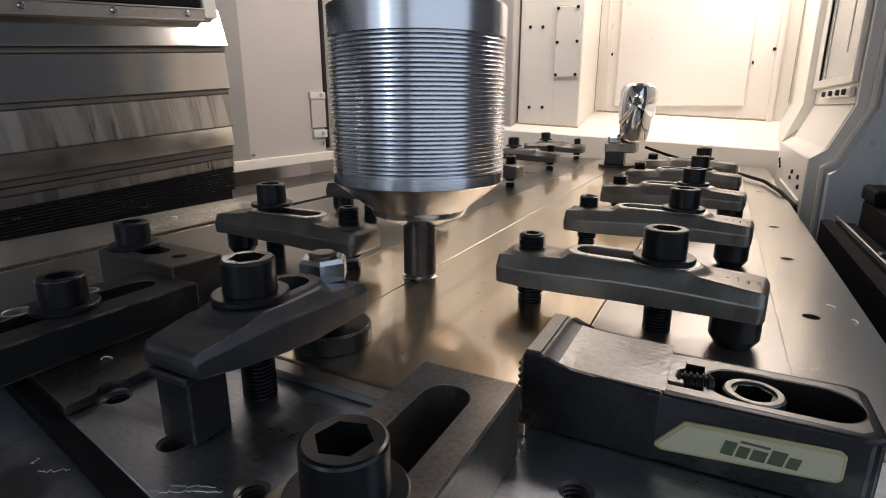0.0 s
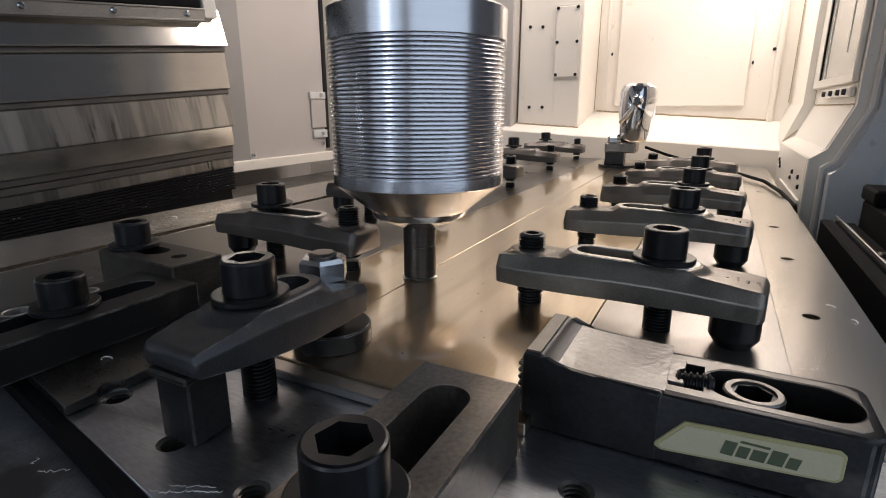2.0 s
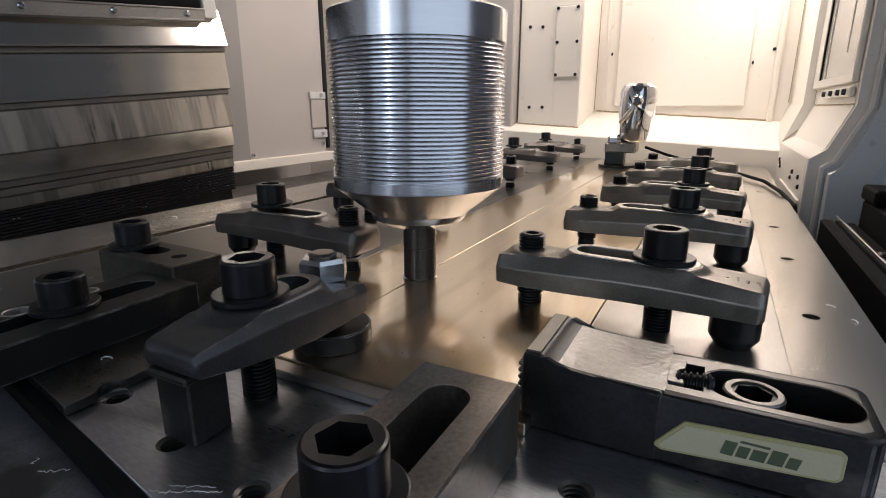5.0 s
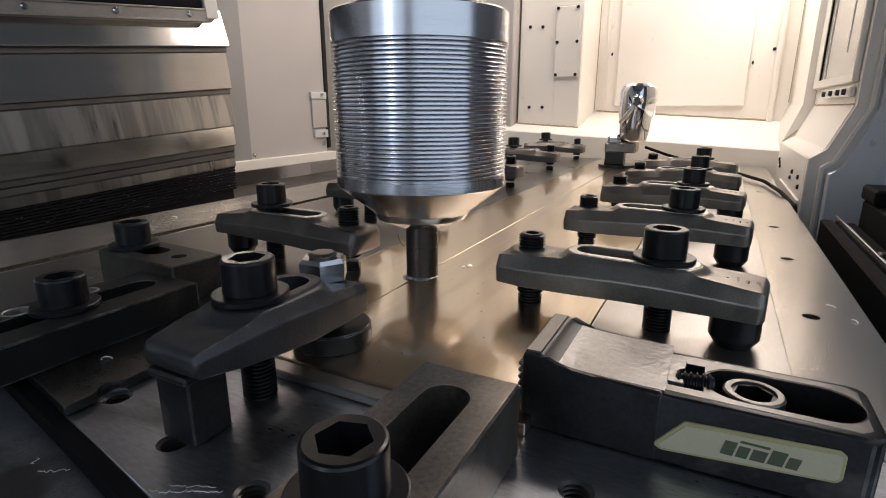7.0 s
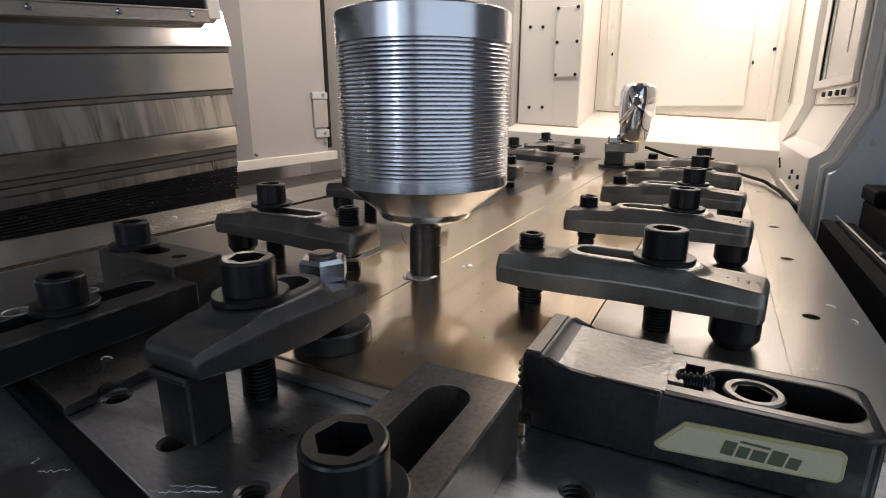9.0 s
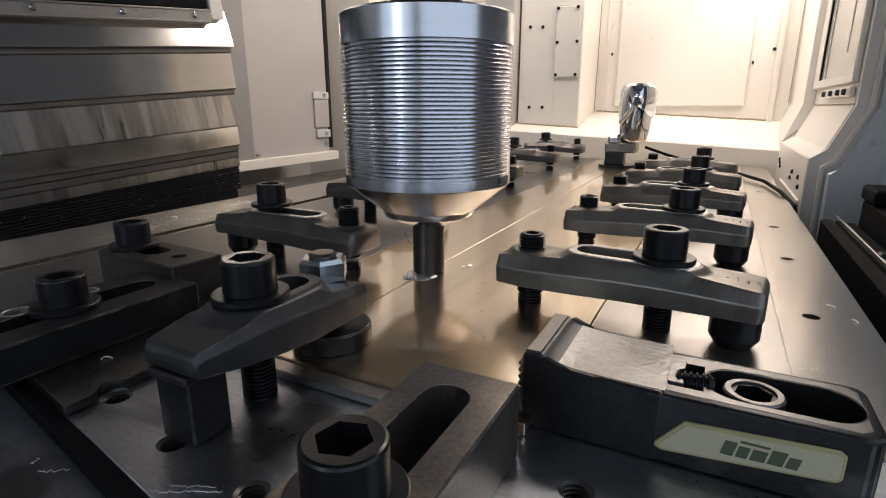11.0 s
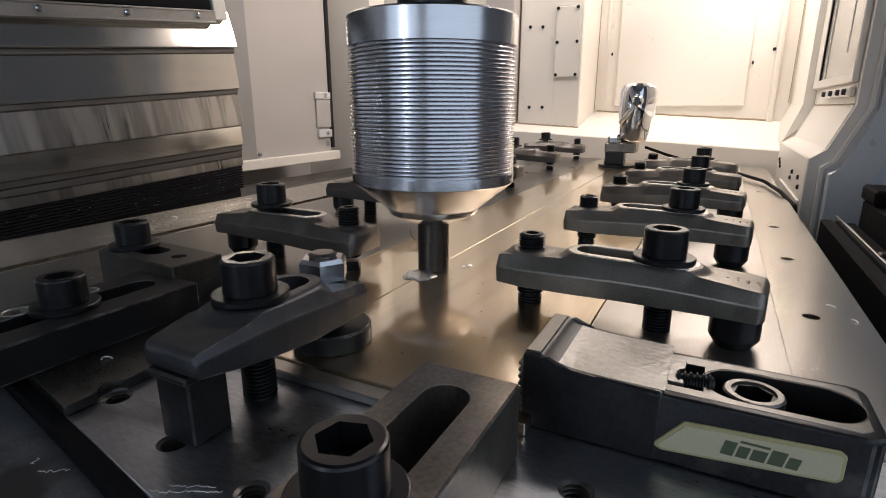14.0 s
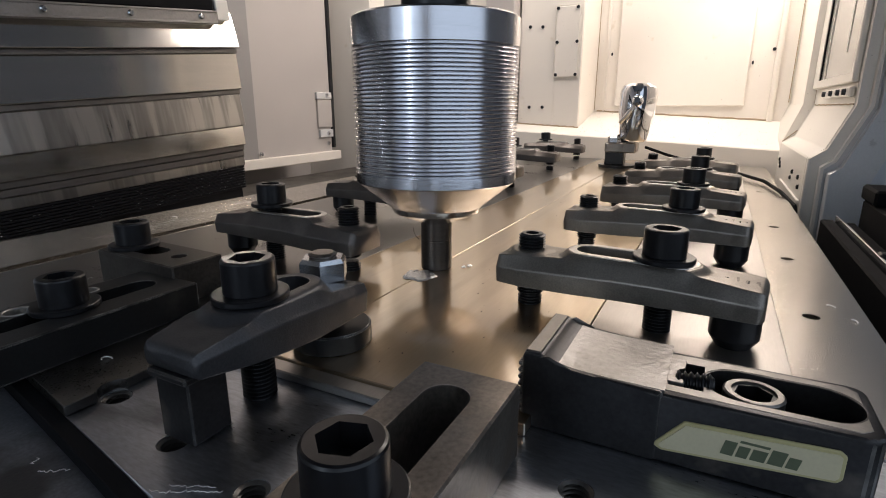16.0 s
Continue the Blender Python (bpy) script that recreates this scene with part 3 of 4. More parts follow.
    name_plate = part("name_plate", plate, LABEL_RIM, c, "cream name plate with a plain mark", pose(0, -0.0213, 0.0))
    field = upright(prism([(-0.0118, 0.0090), (-0.0034, 0.0192), (0.0432, 0.0222), (0.0443, 0.0212), (0.0443, 0.0136), (0.0432, 0.0124), (-0.0106, 0.0075), (-0.0118, 0.0082)], 0, 0.0008, 0.0))
    part("plate_field", field, LABEL, name_plate, "cream printed field", pose(0, -0.0004, 0))
    lean = Matrix(((1, 0, 0.22, 0), (0, 1, 0, 0), (0, 0, 1, 0), (0, 0, 0, 1)))
    for x, w, z, h in ((0.0060, 0.0040, 0.0122, 0.0058), (0.0108, 0.0036, 0.0124, 0.0046), (0.0152, 0.0046, 0.0126, 0.0044), (0.0206, 0.0046, 0.0128, 0.0058), (0.0260, 0.0036, 0.0130, 0.0044), (0.0105, 0.0092, 0.0183, 0.0009)):
        bar = box(x, x + w, 0.0, 0.0005, z, z + h)
        bar.transform(lean)
        part("mark_bar", bar, LABEL_INK, name_plate, "plain dark bar", pose(0, -0.0006, -0.0004))
    return c


side_clamp()


# ---- moving head: finned stirring tool ----
TIP_Y = 0.341


def stir_head():
    h = thing("stirring_head", pose(-0.1962, TIP_Y, 0.003), "bright finned steel stirring head above the seam", "tool head")
    fins = []
    z0, z1, n = 0.0810, 0.1680, 32
    p = (z1 - z0) / n
    for i in range(n):
        z = z0 + i * p
        fins += [(0.0600, z), (0.0600, z + 0.36 * p), (0.0613, z + 0.46 * p), (0.0621, z + 0.56 * p), (0.0624, z + 0.70 * p), (0.0621, z + 0.86 * p), (0.0612, z + 0.97 * p)]
    cyl = [(0, 0.0728), (0.0618, 0.0728), (0.0624, 0.0734), (0.0624, 0.0805)] + fins + [(0.0588, z1), (0.0588, z1 + 0.001), (0.0619, z1 + 0.0013), (0.0624, z1 + 0.002), (0.0624, 0.1895), (0.0605, 0.1910), (0.028, 0.1910), (0, 0.1910)]
    spin = [part("cooling_cylinder", lathe(cyl, 96), TURNED, h, "finned cylinder of turned bright steel")]
    spin.append(part("cone", lathe([(0, 0.0395), (0.0130, 0.0395), (0.0160, 0.0402), (0.0310, 0.0460), (0.0345, 0.0480), (0.0356, 0.0505), (0.0360, 0.0522), (0.0617, 0.0727), (0, 0.0727)], 96), TURNED, h, "turned cone below the fins"))
    spin.append(part("shank", lathe([(0, 0.0), (0.0118, 0.0), (0.0125, 0.0008), (0.0125, 0.0240), (0.0123, 0.0243), (0.0123, 0.0249), (0.0125, 0.0252), (0.0125, 0.0395), (0, 0.0395)], 48), SHANK, h, "heat-darkened tool shank"))
    spin.append(part("pin", lathe([(0, -0.003), (0.0055, -0.003), (0.0065, 0.0), (0, 0.0)], 24), ZINC, h, "short bright pin"))
    spin.append(part("spindle_shaft", lathe([(0, 0.1910), (0.0255, 0.1910), (0.0255, 0.225), (0.040, 0.226), (0.040, 0.62), (0, 0.62)], 48), BLACK_OXIDE, h, "black spindle shaft"))
    return h, spin


head, spinning = stir_head()


# ---- left: stainless way cover and column panel, both carried with the head ----
def way_cover():
    c = thing("way_cover", pose(-0.84, 0.745, 0.0, rx=4.75, rz=-9), "stepped brushed stainless way cover with stains", "machine cover")
    L = -1.30
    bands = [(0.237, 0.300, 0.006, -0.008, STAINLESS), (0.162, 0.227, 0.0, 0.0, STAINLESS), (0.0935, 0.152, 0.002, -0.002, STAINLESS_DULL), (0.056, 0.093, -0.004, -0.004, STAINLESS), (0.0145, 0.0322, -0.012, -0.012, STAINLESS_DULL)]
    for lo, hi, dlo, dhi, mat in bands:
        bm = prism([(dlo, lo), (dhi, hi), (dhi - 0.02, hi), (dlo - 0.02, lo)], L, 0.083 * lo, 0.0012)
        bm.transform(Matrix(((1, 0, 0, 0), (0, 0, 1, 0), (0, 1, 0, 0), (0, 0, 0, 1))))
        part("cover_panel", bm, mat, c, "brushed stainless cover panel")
    for lo, hi, x in ((0.2275, 0.2365, -0.003), (0.1525, 0.1615, -0.005), (0.0455, 0.0555, -0.009), (0.0330, 0.0445, -0.011)):
        part("joint_strip", box(x - 0.02, x, L, 0.083 * lo - 0.001, lo, hi, 0.001), JOINT_STEEL, c, "dark recessed joint strip")
    for i in range(9):
        z = 0.0140 - i * 0.0052
        part("rib", box(-0.030 - 0.0010 * i, -0.014 - 0.0008 * i, L, -0.001, z - 0.0043, z, 0.0006), BLACK_OXIDE, c)
    rnd = random.Random(5)
    flecks = bmesh.new()
    for k in range(90):
        i = rnd.randint(0, 8)
        bmesh.ops.create_icosphere(flecks, subdivisions=1, radius=rnd.uniform(0.0004, 0.0011), matrix=pose(-0.0145 - 0.0008 * i, -0.002 - 0.45 * rnd.random() ** 2, 0.0142 - i * 0.0052))
    tagged(part("metal_flecks", flecks, FLASH, c, "bright metal flecks on the ribs"), kind="stuff")
    part("backing", box(-0.06, -0.030, L, -0.004, -0.30, 0.33, 0.001), BLACK_OXIDE, c)
    valance = part("valance", box(-0.015, 0.012, L, -0.020, 0.276, 0.299, 0.0015), VALANCE, c, "screwed steel valance strip")
    for y in (-0.052, -0.172, -0.292, -0.402, -0.502):
        part("screw", lathe([(0, 0), (0.005, 0), (0.005, 0.002), (0.003, 0.004), (0, 0.004)], 16), ZINC, valance, "", pose(0.012, y, 0.2885, ry=90))
    part("flange", box(0.0122, 0.0150, L, -0.020, 0.2765, 0.2800, 0.0006), VALANCE, valance)
    part("flange", box(0.0122, 0.0140, L, -0.020, 0.2955, 0.2985, 0.0006), VALANCE, valance)
    # black block stands in for the dark void above the valance
    part("void_block", box(-0.012, 0.008, L, -0.022, 0.2995, 0.40, 0.002), BLACK_RUBBER, c, "black block for the void above the valance")
    part("end_cap", box(-0.015, 0.010, -0.0195, 0.006, 0.283, 0.318, 0.0015), WHITE_PAINT, c, "cream painted end bracket")
    return c


cover = way_cover()


def column_panel():
    c = thing("column_panel", pose(-1.05, 1.28, 0.0), "tall grey sheet metal column cover with hinged latch", "machine cover")
    part("panel", box(-0.02, 0.0, -0.31, -0.012, 0.0, 0.95, 0.001), GREY_PAINT, c, "light grey sheet panel")
    part("side_panel", box(-0.02, 0.004, -0.62, -0.31, 0.0, 0.95, 0.001), GREY_SHADE, c, "folded grey panel, shade painted in")
    part("edge_strip", box(-0.02, 0.006, -0.012, 0.0, 0.01, 0.95, 0.001), BLACK_OXIDE, c, "dark edge gasket")
    part("base_bar", box(-0.02, 0.016, -0.62, 0.012, -0.026, 0.0, 0.002), CREAM, c, "cream painted bottom bar")
    part("latch_plate", box(0.0, 0.006, -0.074, -0.012, 0.070, 0.150, 0.001), GREY_PAINT, c, "grey latch plate")
    part("latch_cap", box(0.0, 0.008, -0.078, -0.012, 0.151, 0.170, 0.001), EDGE_PAINT, c)
    part("latch_foot", box(0.0, 0.008, -0.070, -0.012, 0.042, 0.064, 0.001), EDGE_PAINT, c)
    for y, z in ((-0.035, 0.162), (-0.035, 0.053), (-0.028, 0.024), (-0.30, 0.010)):
        part("screw", lathe([(0, 0), (0.006, 0), (0.005, 0.004), (0, 0.0055)], 14), ZINC, c, "", pose(0.008 if z > 0.04 else 0.001, y, z, ry=90))
    return c


column = column_panel()

# dark sill and left walls behind the moving covers
solid("sill", box(-1.06, -0.69, -0.5, 1.42, -0.20, -0.062, 0.003), SILL, "dark grey oily sill between table and covers", "sill", kind="structure")
solid("wall_left", box(-1.30, -1.25, -1.2, 1.5, -0.42, 1.20), GREY_PAINT, "grey enclosure wall behind the covers", "wall", kind="structure")
solid("wall_left_far", box(-1.30, -0.98, 1.42, 1.50, -0.42, 1.20, 0.002), CREAM, "cream sheet metal wall beyond the column", "wall", kind="structure")

# ---- far end ----
far = prism([(1.44, -0.42), (1.44, 0.048), (1.455, 0.056), (1.70, 0.108), (1.70, -0.42)], -1.25, 0.20, 0.002)
far.transform(Matrix(((0, 0, 1, 0), (1, 0, 0, 0), (0, 1, 0, 0), (0, 0, 0, 1))))
for v in far.verts:
    if v.co.z > 0:
        v.co.z -= 0.050 * (v.co.x + 0.20)
solid("far_ledge", far, CREAM, "sloped cream painted ledge at the table end", "ledge", kind="structure")
solid("wall_far", box(-1.25, 0.60, 1.70, 1.75, -0.42, 1.20), CREAM, "cream painted end wall of the enclosure", "wall", kind="structure")
access = thing("access_panel", pose(0, 1.70, 0), "large flat cream access panel on the end wall", "panel")
plate = part("plate", box(-0.294, 0.047, -0.010, 0.0, 0.131, 0.90, 0.002), CREAM, access)
part("edge_fold", box(-0.330, -0.322, -0.005, 0.0, 0.118, 0.90, 0.001), CREAM, access)
for x, z in ((-0.3125, 0.279), (0.0545, 0.243)):
    catch = part("key_plate", lathe([(0, 0), (0.0060, 0), (0.0056, 0.002), (0, 0.0022)], 18), CREAM, access, "small painted key plate", pose(x, -0.0002, z, rx=90) @ Matrix.Diagonal((1, 2.0, 1, 1)))
    part("key_hole", lathe([(0, 0), (0.0026, 0), (0.0022, 0.0006), (0, 0.0007)], 12), BLACK_OXIDE, catch, "", pose(0, 0, 0.0022))
pipe = thing("wall_conduit", pose(0.112, 1.70, 0), "cream painted round conduit on the end wall", "conduit")
part("tube", lathe([(0, 0.072), (0.0075, 0.072), (0.0075, 0.90), (0, 0.90)], 20), CREAM, pipe, "", pose(0, -0.008, 0))
part("collar", lathe([(0, 0.064), (0.0125, 0.064), (0.0130, 0.070), (0.0115, 0.078), (0.0080, 0.082), (0, 0.082)], 20), CREAM, pipe, "dirty pipe collar", pose(0, -0.012, 0))
part("screw", lathe([(0, 0), (0.0045, 0), (0.004, 0.003), (0, 0.004)], 14), BLACK_OXIDE, pipe, "", pose(-0.012, 0.0, 0.275, rx=90))
box_col = thing("column_box", pose(0, 1.50, 0), "cream sheet metal box with screwed cover plate", "cabinet")
part("body", box(-0.53, -0.354, 0.0, 0.20, 0.056, 1.0, 0.003), CREAM, box_col)
part("seam", box(-0.4285, -0.4265, -0.0012, 0.0, 0.075, 0.205, 0.0004), CREAM, box_col)
cover_plate = part("cover_plate", box(-0.430, -0.362, -0.005, 0.0, 0.206, 0.390, 0.004), CREAM, box_col, "flat cream cover plate")
for x, z in ((-0.423, 0.214), (-0.369, 0.214), (-0.423, 0.298), (-0.369, 0.298), (-0.424, 0.383), (-0.371, 0.383)):
    part("screw", lathe([(0, 0), (0.0045, 0), (0.004, 0.003), (0, 0.004)], 14), BLACK_OXIDE, cover_plate, "", pose(x, -0.005, z, rx=90))
for x, z in ((-0.502, 0.342), (-0.466, 0.340), (-0.496, 0.128), (-0.458, 0.128)):
    part("screw", lathe([(0, 0), (0.0045, 0), (0.004, 0.003), (0, 0.004)], 14), BLACK_OXIDE, box_col, "", pose(x, 0.0, z, rx=90))
RUST = material("brown_sealant", (0.36, 0.27, 0.17), 0.7, 0.0, 0.4, 60, 600, 0.3)
for x0, x1, y, z in ((-0.345, 0.118, 1.6975, 0.110), (-0.53, -0.352, 1.4975, 0.0665)):
    solid("sealant_bead", rod([(x0 + (x1 - x0) * k / 24, y, z - 0.050 * (x0 + (x1 - x0) * k / 24 + 0.20) + 0.0009 * math.sin(k * 2.1)) for k in range(25)], 0.0022, 6), RUST, "thin brown stained sealant bead", "sealant", kind="structure")
for pts in ([(-0.353, 1.698, z / 100) for z in range(12, 90, 3)], [(0.1505, 1.699, z / 100) for z in range(14, 90, 3)], [(0.1735, 1.4175, 0.134 + z / 100) for z in range(0, 70, 3)],
            [(0.1725, 1.01 + 0.0195 * k, 0.1325 + 0.0006 * math.sin(k * 2.3)) for k in range(21)], [(0.1260 + 0.0013 * k, 1.4178, 0.054 + 0.0013 * k) for k in range(20)]):
    solid("sealant_bead", rod(pts, 0.0010, 6), RUST, "thin brown dirty seam in the corner", "sealant", kind="structure")
post = box(-0.62, -0.535, 1.46, 1.70, -0.05, 1.0, 0.003)
solid("corner_post", post, GREY_PAINT, "grey folded steel corner post", "post", kind="structure")

crumbs = bmesh.new()
rnd = random.Random(8)
for k in range(260):
    y = 1.46 + 0.23 * rnd.random() ** 2
    cx = rnd.uniform(-0.34, 0.11)
    z = 0.057 + (y - 1.455) * 0.2122 - 0.050 * (cx + 0.20)
    s0 = rnd.uniform(0.0003, 0.0009)
    bmesh.ops.create_cone(crumbs, cap_ends=True, segments=4, radius1=s0, radius2=s0 * 0.4, depth=s0, matrix=pose(cx, y, z, rnd.uniform(0, 360), rnd.uniform(0, 360), 0))
solid("ledge_crumbs", crumbs, CHIPS_DARK, "scattered dark metal crumbs on the ledge", "swarf", kind="stuff")

# ---- right side ----
def along_y(outline, y0, y1, bevel=0.002):
    """A profile in x and z, drawn out along y."""
    bm = prism(outline, y0, y1, bevel)
    bm.transform(Matrix(((1, 0, 0, 0), (0, 0, 1, 0), (0, 1, 0, 0), (0, 0, 0, 1))))
    return bm


solid("wall_right", along_y([(0.125, -0.42), (0.125, 0.0525), (0.148, 0.0655), (0.174, 0.131), (0.172, 1.2), (0.24, 1.2), (0.24, -0.42)], 1.000, 1.418), WHITE_PAINT,
      "off-white folded sheet wall with sloped ledge", "wall", kind="structure")
solid("wall_right_far", along_y([(0.125, -0.42), (0.125, 0.0557), (0.1554, 0.134), (0.150, 1.2), (0.24, 1.2), (0.24, -0.42)], 1.419, 1.70), WHITE_PAINT,
      "off-white corner gusset at the end wall", "wall", kind="structure")
solid("edge_flange", along_y([(0.1252, -0.42), (0.1252, 0.0523), (0.148, 0.0653), (0.174, 0.1308), (0.172, 1.2), (0.20, 1.2), (0.20, 0.128), (0.165, 0.0500), (0.150, 0.0400), (0.150, -0.42)], 0.9845, 0.9995, 0.0015), WHITE_PAINT,
      "off-white flange along the wall edge", "trim", kind="structure")
solid("edge_lip", along_y([(0.1480, -0.42), (0.1402, 0.0406), (0.1562, 0.0516), (0.1872, 0.1296), (0.183, 1.2), (0.1865, 1.2), (0.191, 0.1290), (0.1590, 0.0486), (0.1440, 0.0376), (0.1518, -0.42)], 0.970, 0.9840, 0.0010), WHITE_PAINT,
      "narrow upturned off-white lip with chipped paint", "trim", kind="structure")
solid("edge_fold", along_y([(0.1518, -0.42), (0.1442, 0.0378), (0.1592, 0.0488), (0.1912, 0.1290), (0.187, 1.2), (0.215, 1.2), (0.215, 0.122), (0.180, 0.04), (0.162, 0.0325), (0.162, -0.42)], 0.976, 0.9840, 0.0010), EDGE_PAINT,
      "grey worn fold beside the lip", "trim", kind="structure")
solid("door_frame", along_y([(0.1575, -0.42), (0.1493, 0.0328), (0.1667, 0.0413), (0.1972, 0.1241), (0.190, 1.2), (0.235, 1.2), (0.236, 0.118), (0.195, 0.010), (0.186, -0.42)], 0.955, 0.9755, 0.002), DOOR_WHITE,
      "scratched pale door frame of the enclosure", "door frame", kind="structure")
solid("door_panel", along_y([(0.1865, -0.42), (0.1955, 0.010), (0.2365, 0.118), (0.2355, 1.2), (0.40, 1.2), (0.40, -0.42)], 0.960, 0.9755, 0.001), DOOR_GREY,
      "blue-grey sheet panel of the enclosure door", "door panel", kind="structure")
solid("door_rib", along_y([(0.222, -0.05), (0.275, 0.06), (0.278, 0.058), (0.225, -0.052)], 0.9565, 0.9598, 0.0006), DOOR_GREY, "thin fold line across the door panel", "rib", kind="structure")
win = thing("side_hatch", pose(0.173, 0, 0), "framed off-white side hatch with hinge bolts", "hatch")
part("hatch_frame", cut(box(-0.009, -0.0005, 1.004, 1.405, 0.164, 1.00, 0.002), [box(-0.02, 0.01, 1.018, 1.345, 0.179, 0.98)], WHITE_PAINT), None, win)
part("hatch_pane", box(-0.004, -0.0007, 1.0185, 1.3445, 0.1795, 0.979, 0.0), HATCH_PANE, win, "pale grey glossy pane")
part("hatch_gasket", box(-0.0075, -0.0045, 1.3415, 1.3445, 0.1795, 0.979, 0.0005), BLACK_RUBBER, win, "black rubber edge gasket")
part("pane_bar", box(-0.0050, -0.0042, 1.115, 1.122, 0.215, 0.979, 0.0008), WHITE_PAINT, win)
part("pane_bar", box(-0.0065, -0.0042, 1.298, 1.303, 0.1795, 0.979, 0.0008), WHITE_PAINT, win)
hinge_bar = part("hinge_bar", box(-0.008, -0.0005, 1.015, 1.262, 0.143, 0.1585, 0.002), WHITE_PAINT, win)
for y in (1.045, 1.098, 1.165, 1.235):
    part("hinge_bolt", lathe([(0, 0), (0.0052, 0), (0.0045, 0.005), (0, 0.006)], 10), BLACK_OXIDE, hinge_bar, "", pose(-0.008, y, 0.151, ry=-90))
for y, z in ((1.388, 0.0168), (1.372, 0.0110), (1.361, 0.0045), (1.141, 0.0152), (1.159, 0.0029), (1.056, 0.0147), (1.040, 0.0005)):
    solid("wall_bolt", lathe([(0, 0), (0.0042, 0), (0.0036, 0.003), (0, 0.004)], 10), BLACK_OXIDE, "small black bolt in the off-white wall", "bolt", "bolts in the side wall", at=pose(0.125, y, z, ry=-90))
solid("kick_plate", box(0.1205, 0.1248, 1.002, 1.30, -0.30, -0.016, 0.0008), WHITE_PAINT, "off-white lower cover plate beside the bed", "plate", kind="structure")
solid("outer_panel", box(0.36, 0.40, 0.36, 1.75, -0.42, 1.20, 0.0), WHITE_PAINT, "off-white outer enclosure panel", "wall", kind="structure")

# black chain trough beside the table
trough = thing("cable_trough", pose(0.0, 0.0, 0.0), "black cable trough beside the table, full of swarf", "trough")
part("floor", box(0.107, 0.358, -0.3, 0.88, -0.16, -0.075, 0.002), CHIPS_DARK, trough, "swarf-covered trough floor")
part("side_rail", box(0.138, 0.1535, -0.3, 0.878, -0.075, -0.022, 0.002), BLACK_RUBBER, trough)
part("bright_edge", box(0.1540, 0.1570, -0.3, 0.876, -0.075, -0.0145, 0.0008), ZINC, trough, "thin bright metal edge")
part("side_rail", box(0.1575, 0.178, -0.3, 0.876, -0.075, -0.024, 0.002), BLACK_RUBBER, trough)
part("top_rail", box(0.180, 0.26, -0.3, 0.874, -0.075, 0.010, 0.003), BLACK_RUBBER, trough)
part("end_box", box(0.176, 0.235, 0.80, 0.872, 0.0105, 0.030, 0.003), BLACK_RUBBER, trough)
for y in (0.36, 0.50, 0.64):
    part("clip", box(0.1545, 0.176, y, y + 0.016, -0.0235, -0.012, 0.002), BLACK_OXIDE, trough)
# swarf heaped along the table edge
heap = bmesh.new()
rnd = random.Random(21)
for k in range(420):
    x, y = rnd.uniform(0.106, 0.137), rnd.uniform(0.25, 0.87)
    s0 = rnd.uniform(0.0010, 0.0034)
    m = pose(x, y, -0.074 + rnd.uniform(0, 0.040) * (1 - (x - 0.106) / 0.05), rnd.uniform(0, 360), rnd.uniform(0, 360), 0)
    bmesh.ops.create_cone(heap, cap_ends=True, segments=4, radius1=s0, radius2=s0 * 0.3, depth=s0 * 1.4, matrix=m)
solid("swarf", heap, CHIPS_DARK, "dark metal swarf heaped along the table edge", "swarf", kind="stuff")
# out of view; added so the way cover reflects something dark at its left
part("reflection_pane", box(0.352, 0.3595, 0.37, 0.875, 0.03, 1.10, 0.001), FROSTED,
     thing("unseen_dark_pane", pose(0, 0, 0), "unseen dark blue-grey pane added to darken the way cover's reflection", "window"))

# ---- closing shell and lamps ----
solid("wall_back", cut(box(-1.30, 0.40, -1.25, -1.20, -0.42, 1.20), [box(-1.10, 0.12, -1.3, -1.1, 0.05, 0.85)], GREY_PAINT), GREY_PAINT, "grey enclosure wall with a wide loading opening", "wall", kind="structure")
solid("ceiling", box(-1.30, 0.60, -1.25, 1.75, 1.20, 1.25), CEILING, "blue-grey enclosure ceiling", "ceiling", kind="structure")
lamp1 = thing("strip_lamp", look((0.0, 1.57, 0.54), (0.02, 1.55, 0.0)), "bright strip lamp high at the end wall", "lamp")
part("housing", box(-0.215, 0.215, -0.04, 0.04, 0.012, 0.04, 0.004), ZINC, lamp1)
# housing of the added, unseen fill lamp
lamp2 = thing("fill_lamp", look((-0.55, 1.15, 1.08), (-0.85, 1.60, 0.40)), "added fill lamp, unseen under the enclosure ceiling", "lamp")
part("housing", box(-0.42, 0.42, -0.10, 0.10, 0.012, 0.05, 0.004), ZINC, lamp2)
lamp3 = thing("wall_lamp", look((0.140, 1.27, 0.88), (-0.80, 1.22, 0.25)), "flat work light high on the side wall", "lamp")
part("housing", box(-0.18, 0.18, -0.11, 0.11, 0.006, 0.022, 0.003), ZINC, lamp3)

# ---- chrome fixture of unknown use at the far end ----
wl = thing("chrome_fixture", pose(-0.165, 1.20, 0.0), "faceted chrome fixture on a clamped stand", "work lamp")
part("foot", lathe([(0, 0), (0.040, 0), (0.040, 0.006), (0, 0.006)], 32), BLOCK_BLACK, wl, "", pose(-0.03, 0.02, 0))
part("post", box(-0.055, -0.015, 0.0, 0.03, 0.006, 0.045, 0.002), BLOCK_BLACK, wl)
part("bracket", box(-0.055, 0.01, -0.01, 0.035, 0.033, 0.055, 0.003), CAST, wl)
part("head", lathe([(0, 0.176), (0.026, 0.1755), (0.034, 0.170), (0.0385, 0.158), (0.0375, 0.120), (0.032, 0.088), (0.028, 0.064), (0.024, 0.058), (0, 0.058)], 18), CHROME, wl, "faceted chrome head", pose(-0.004, 0.012, 0, ry=3, rz=14))
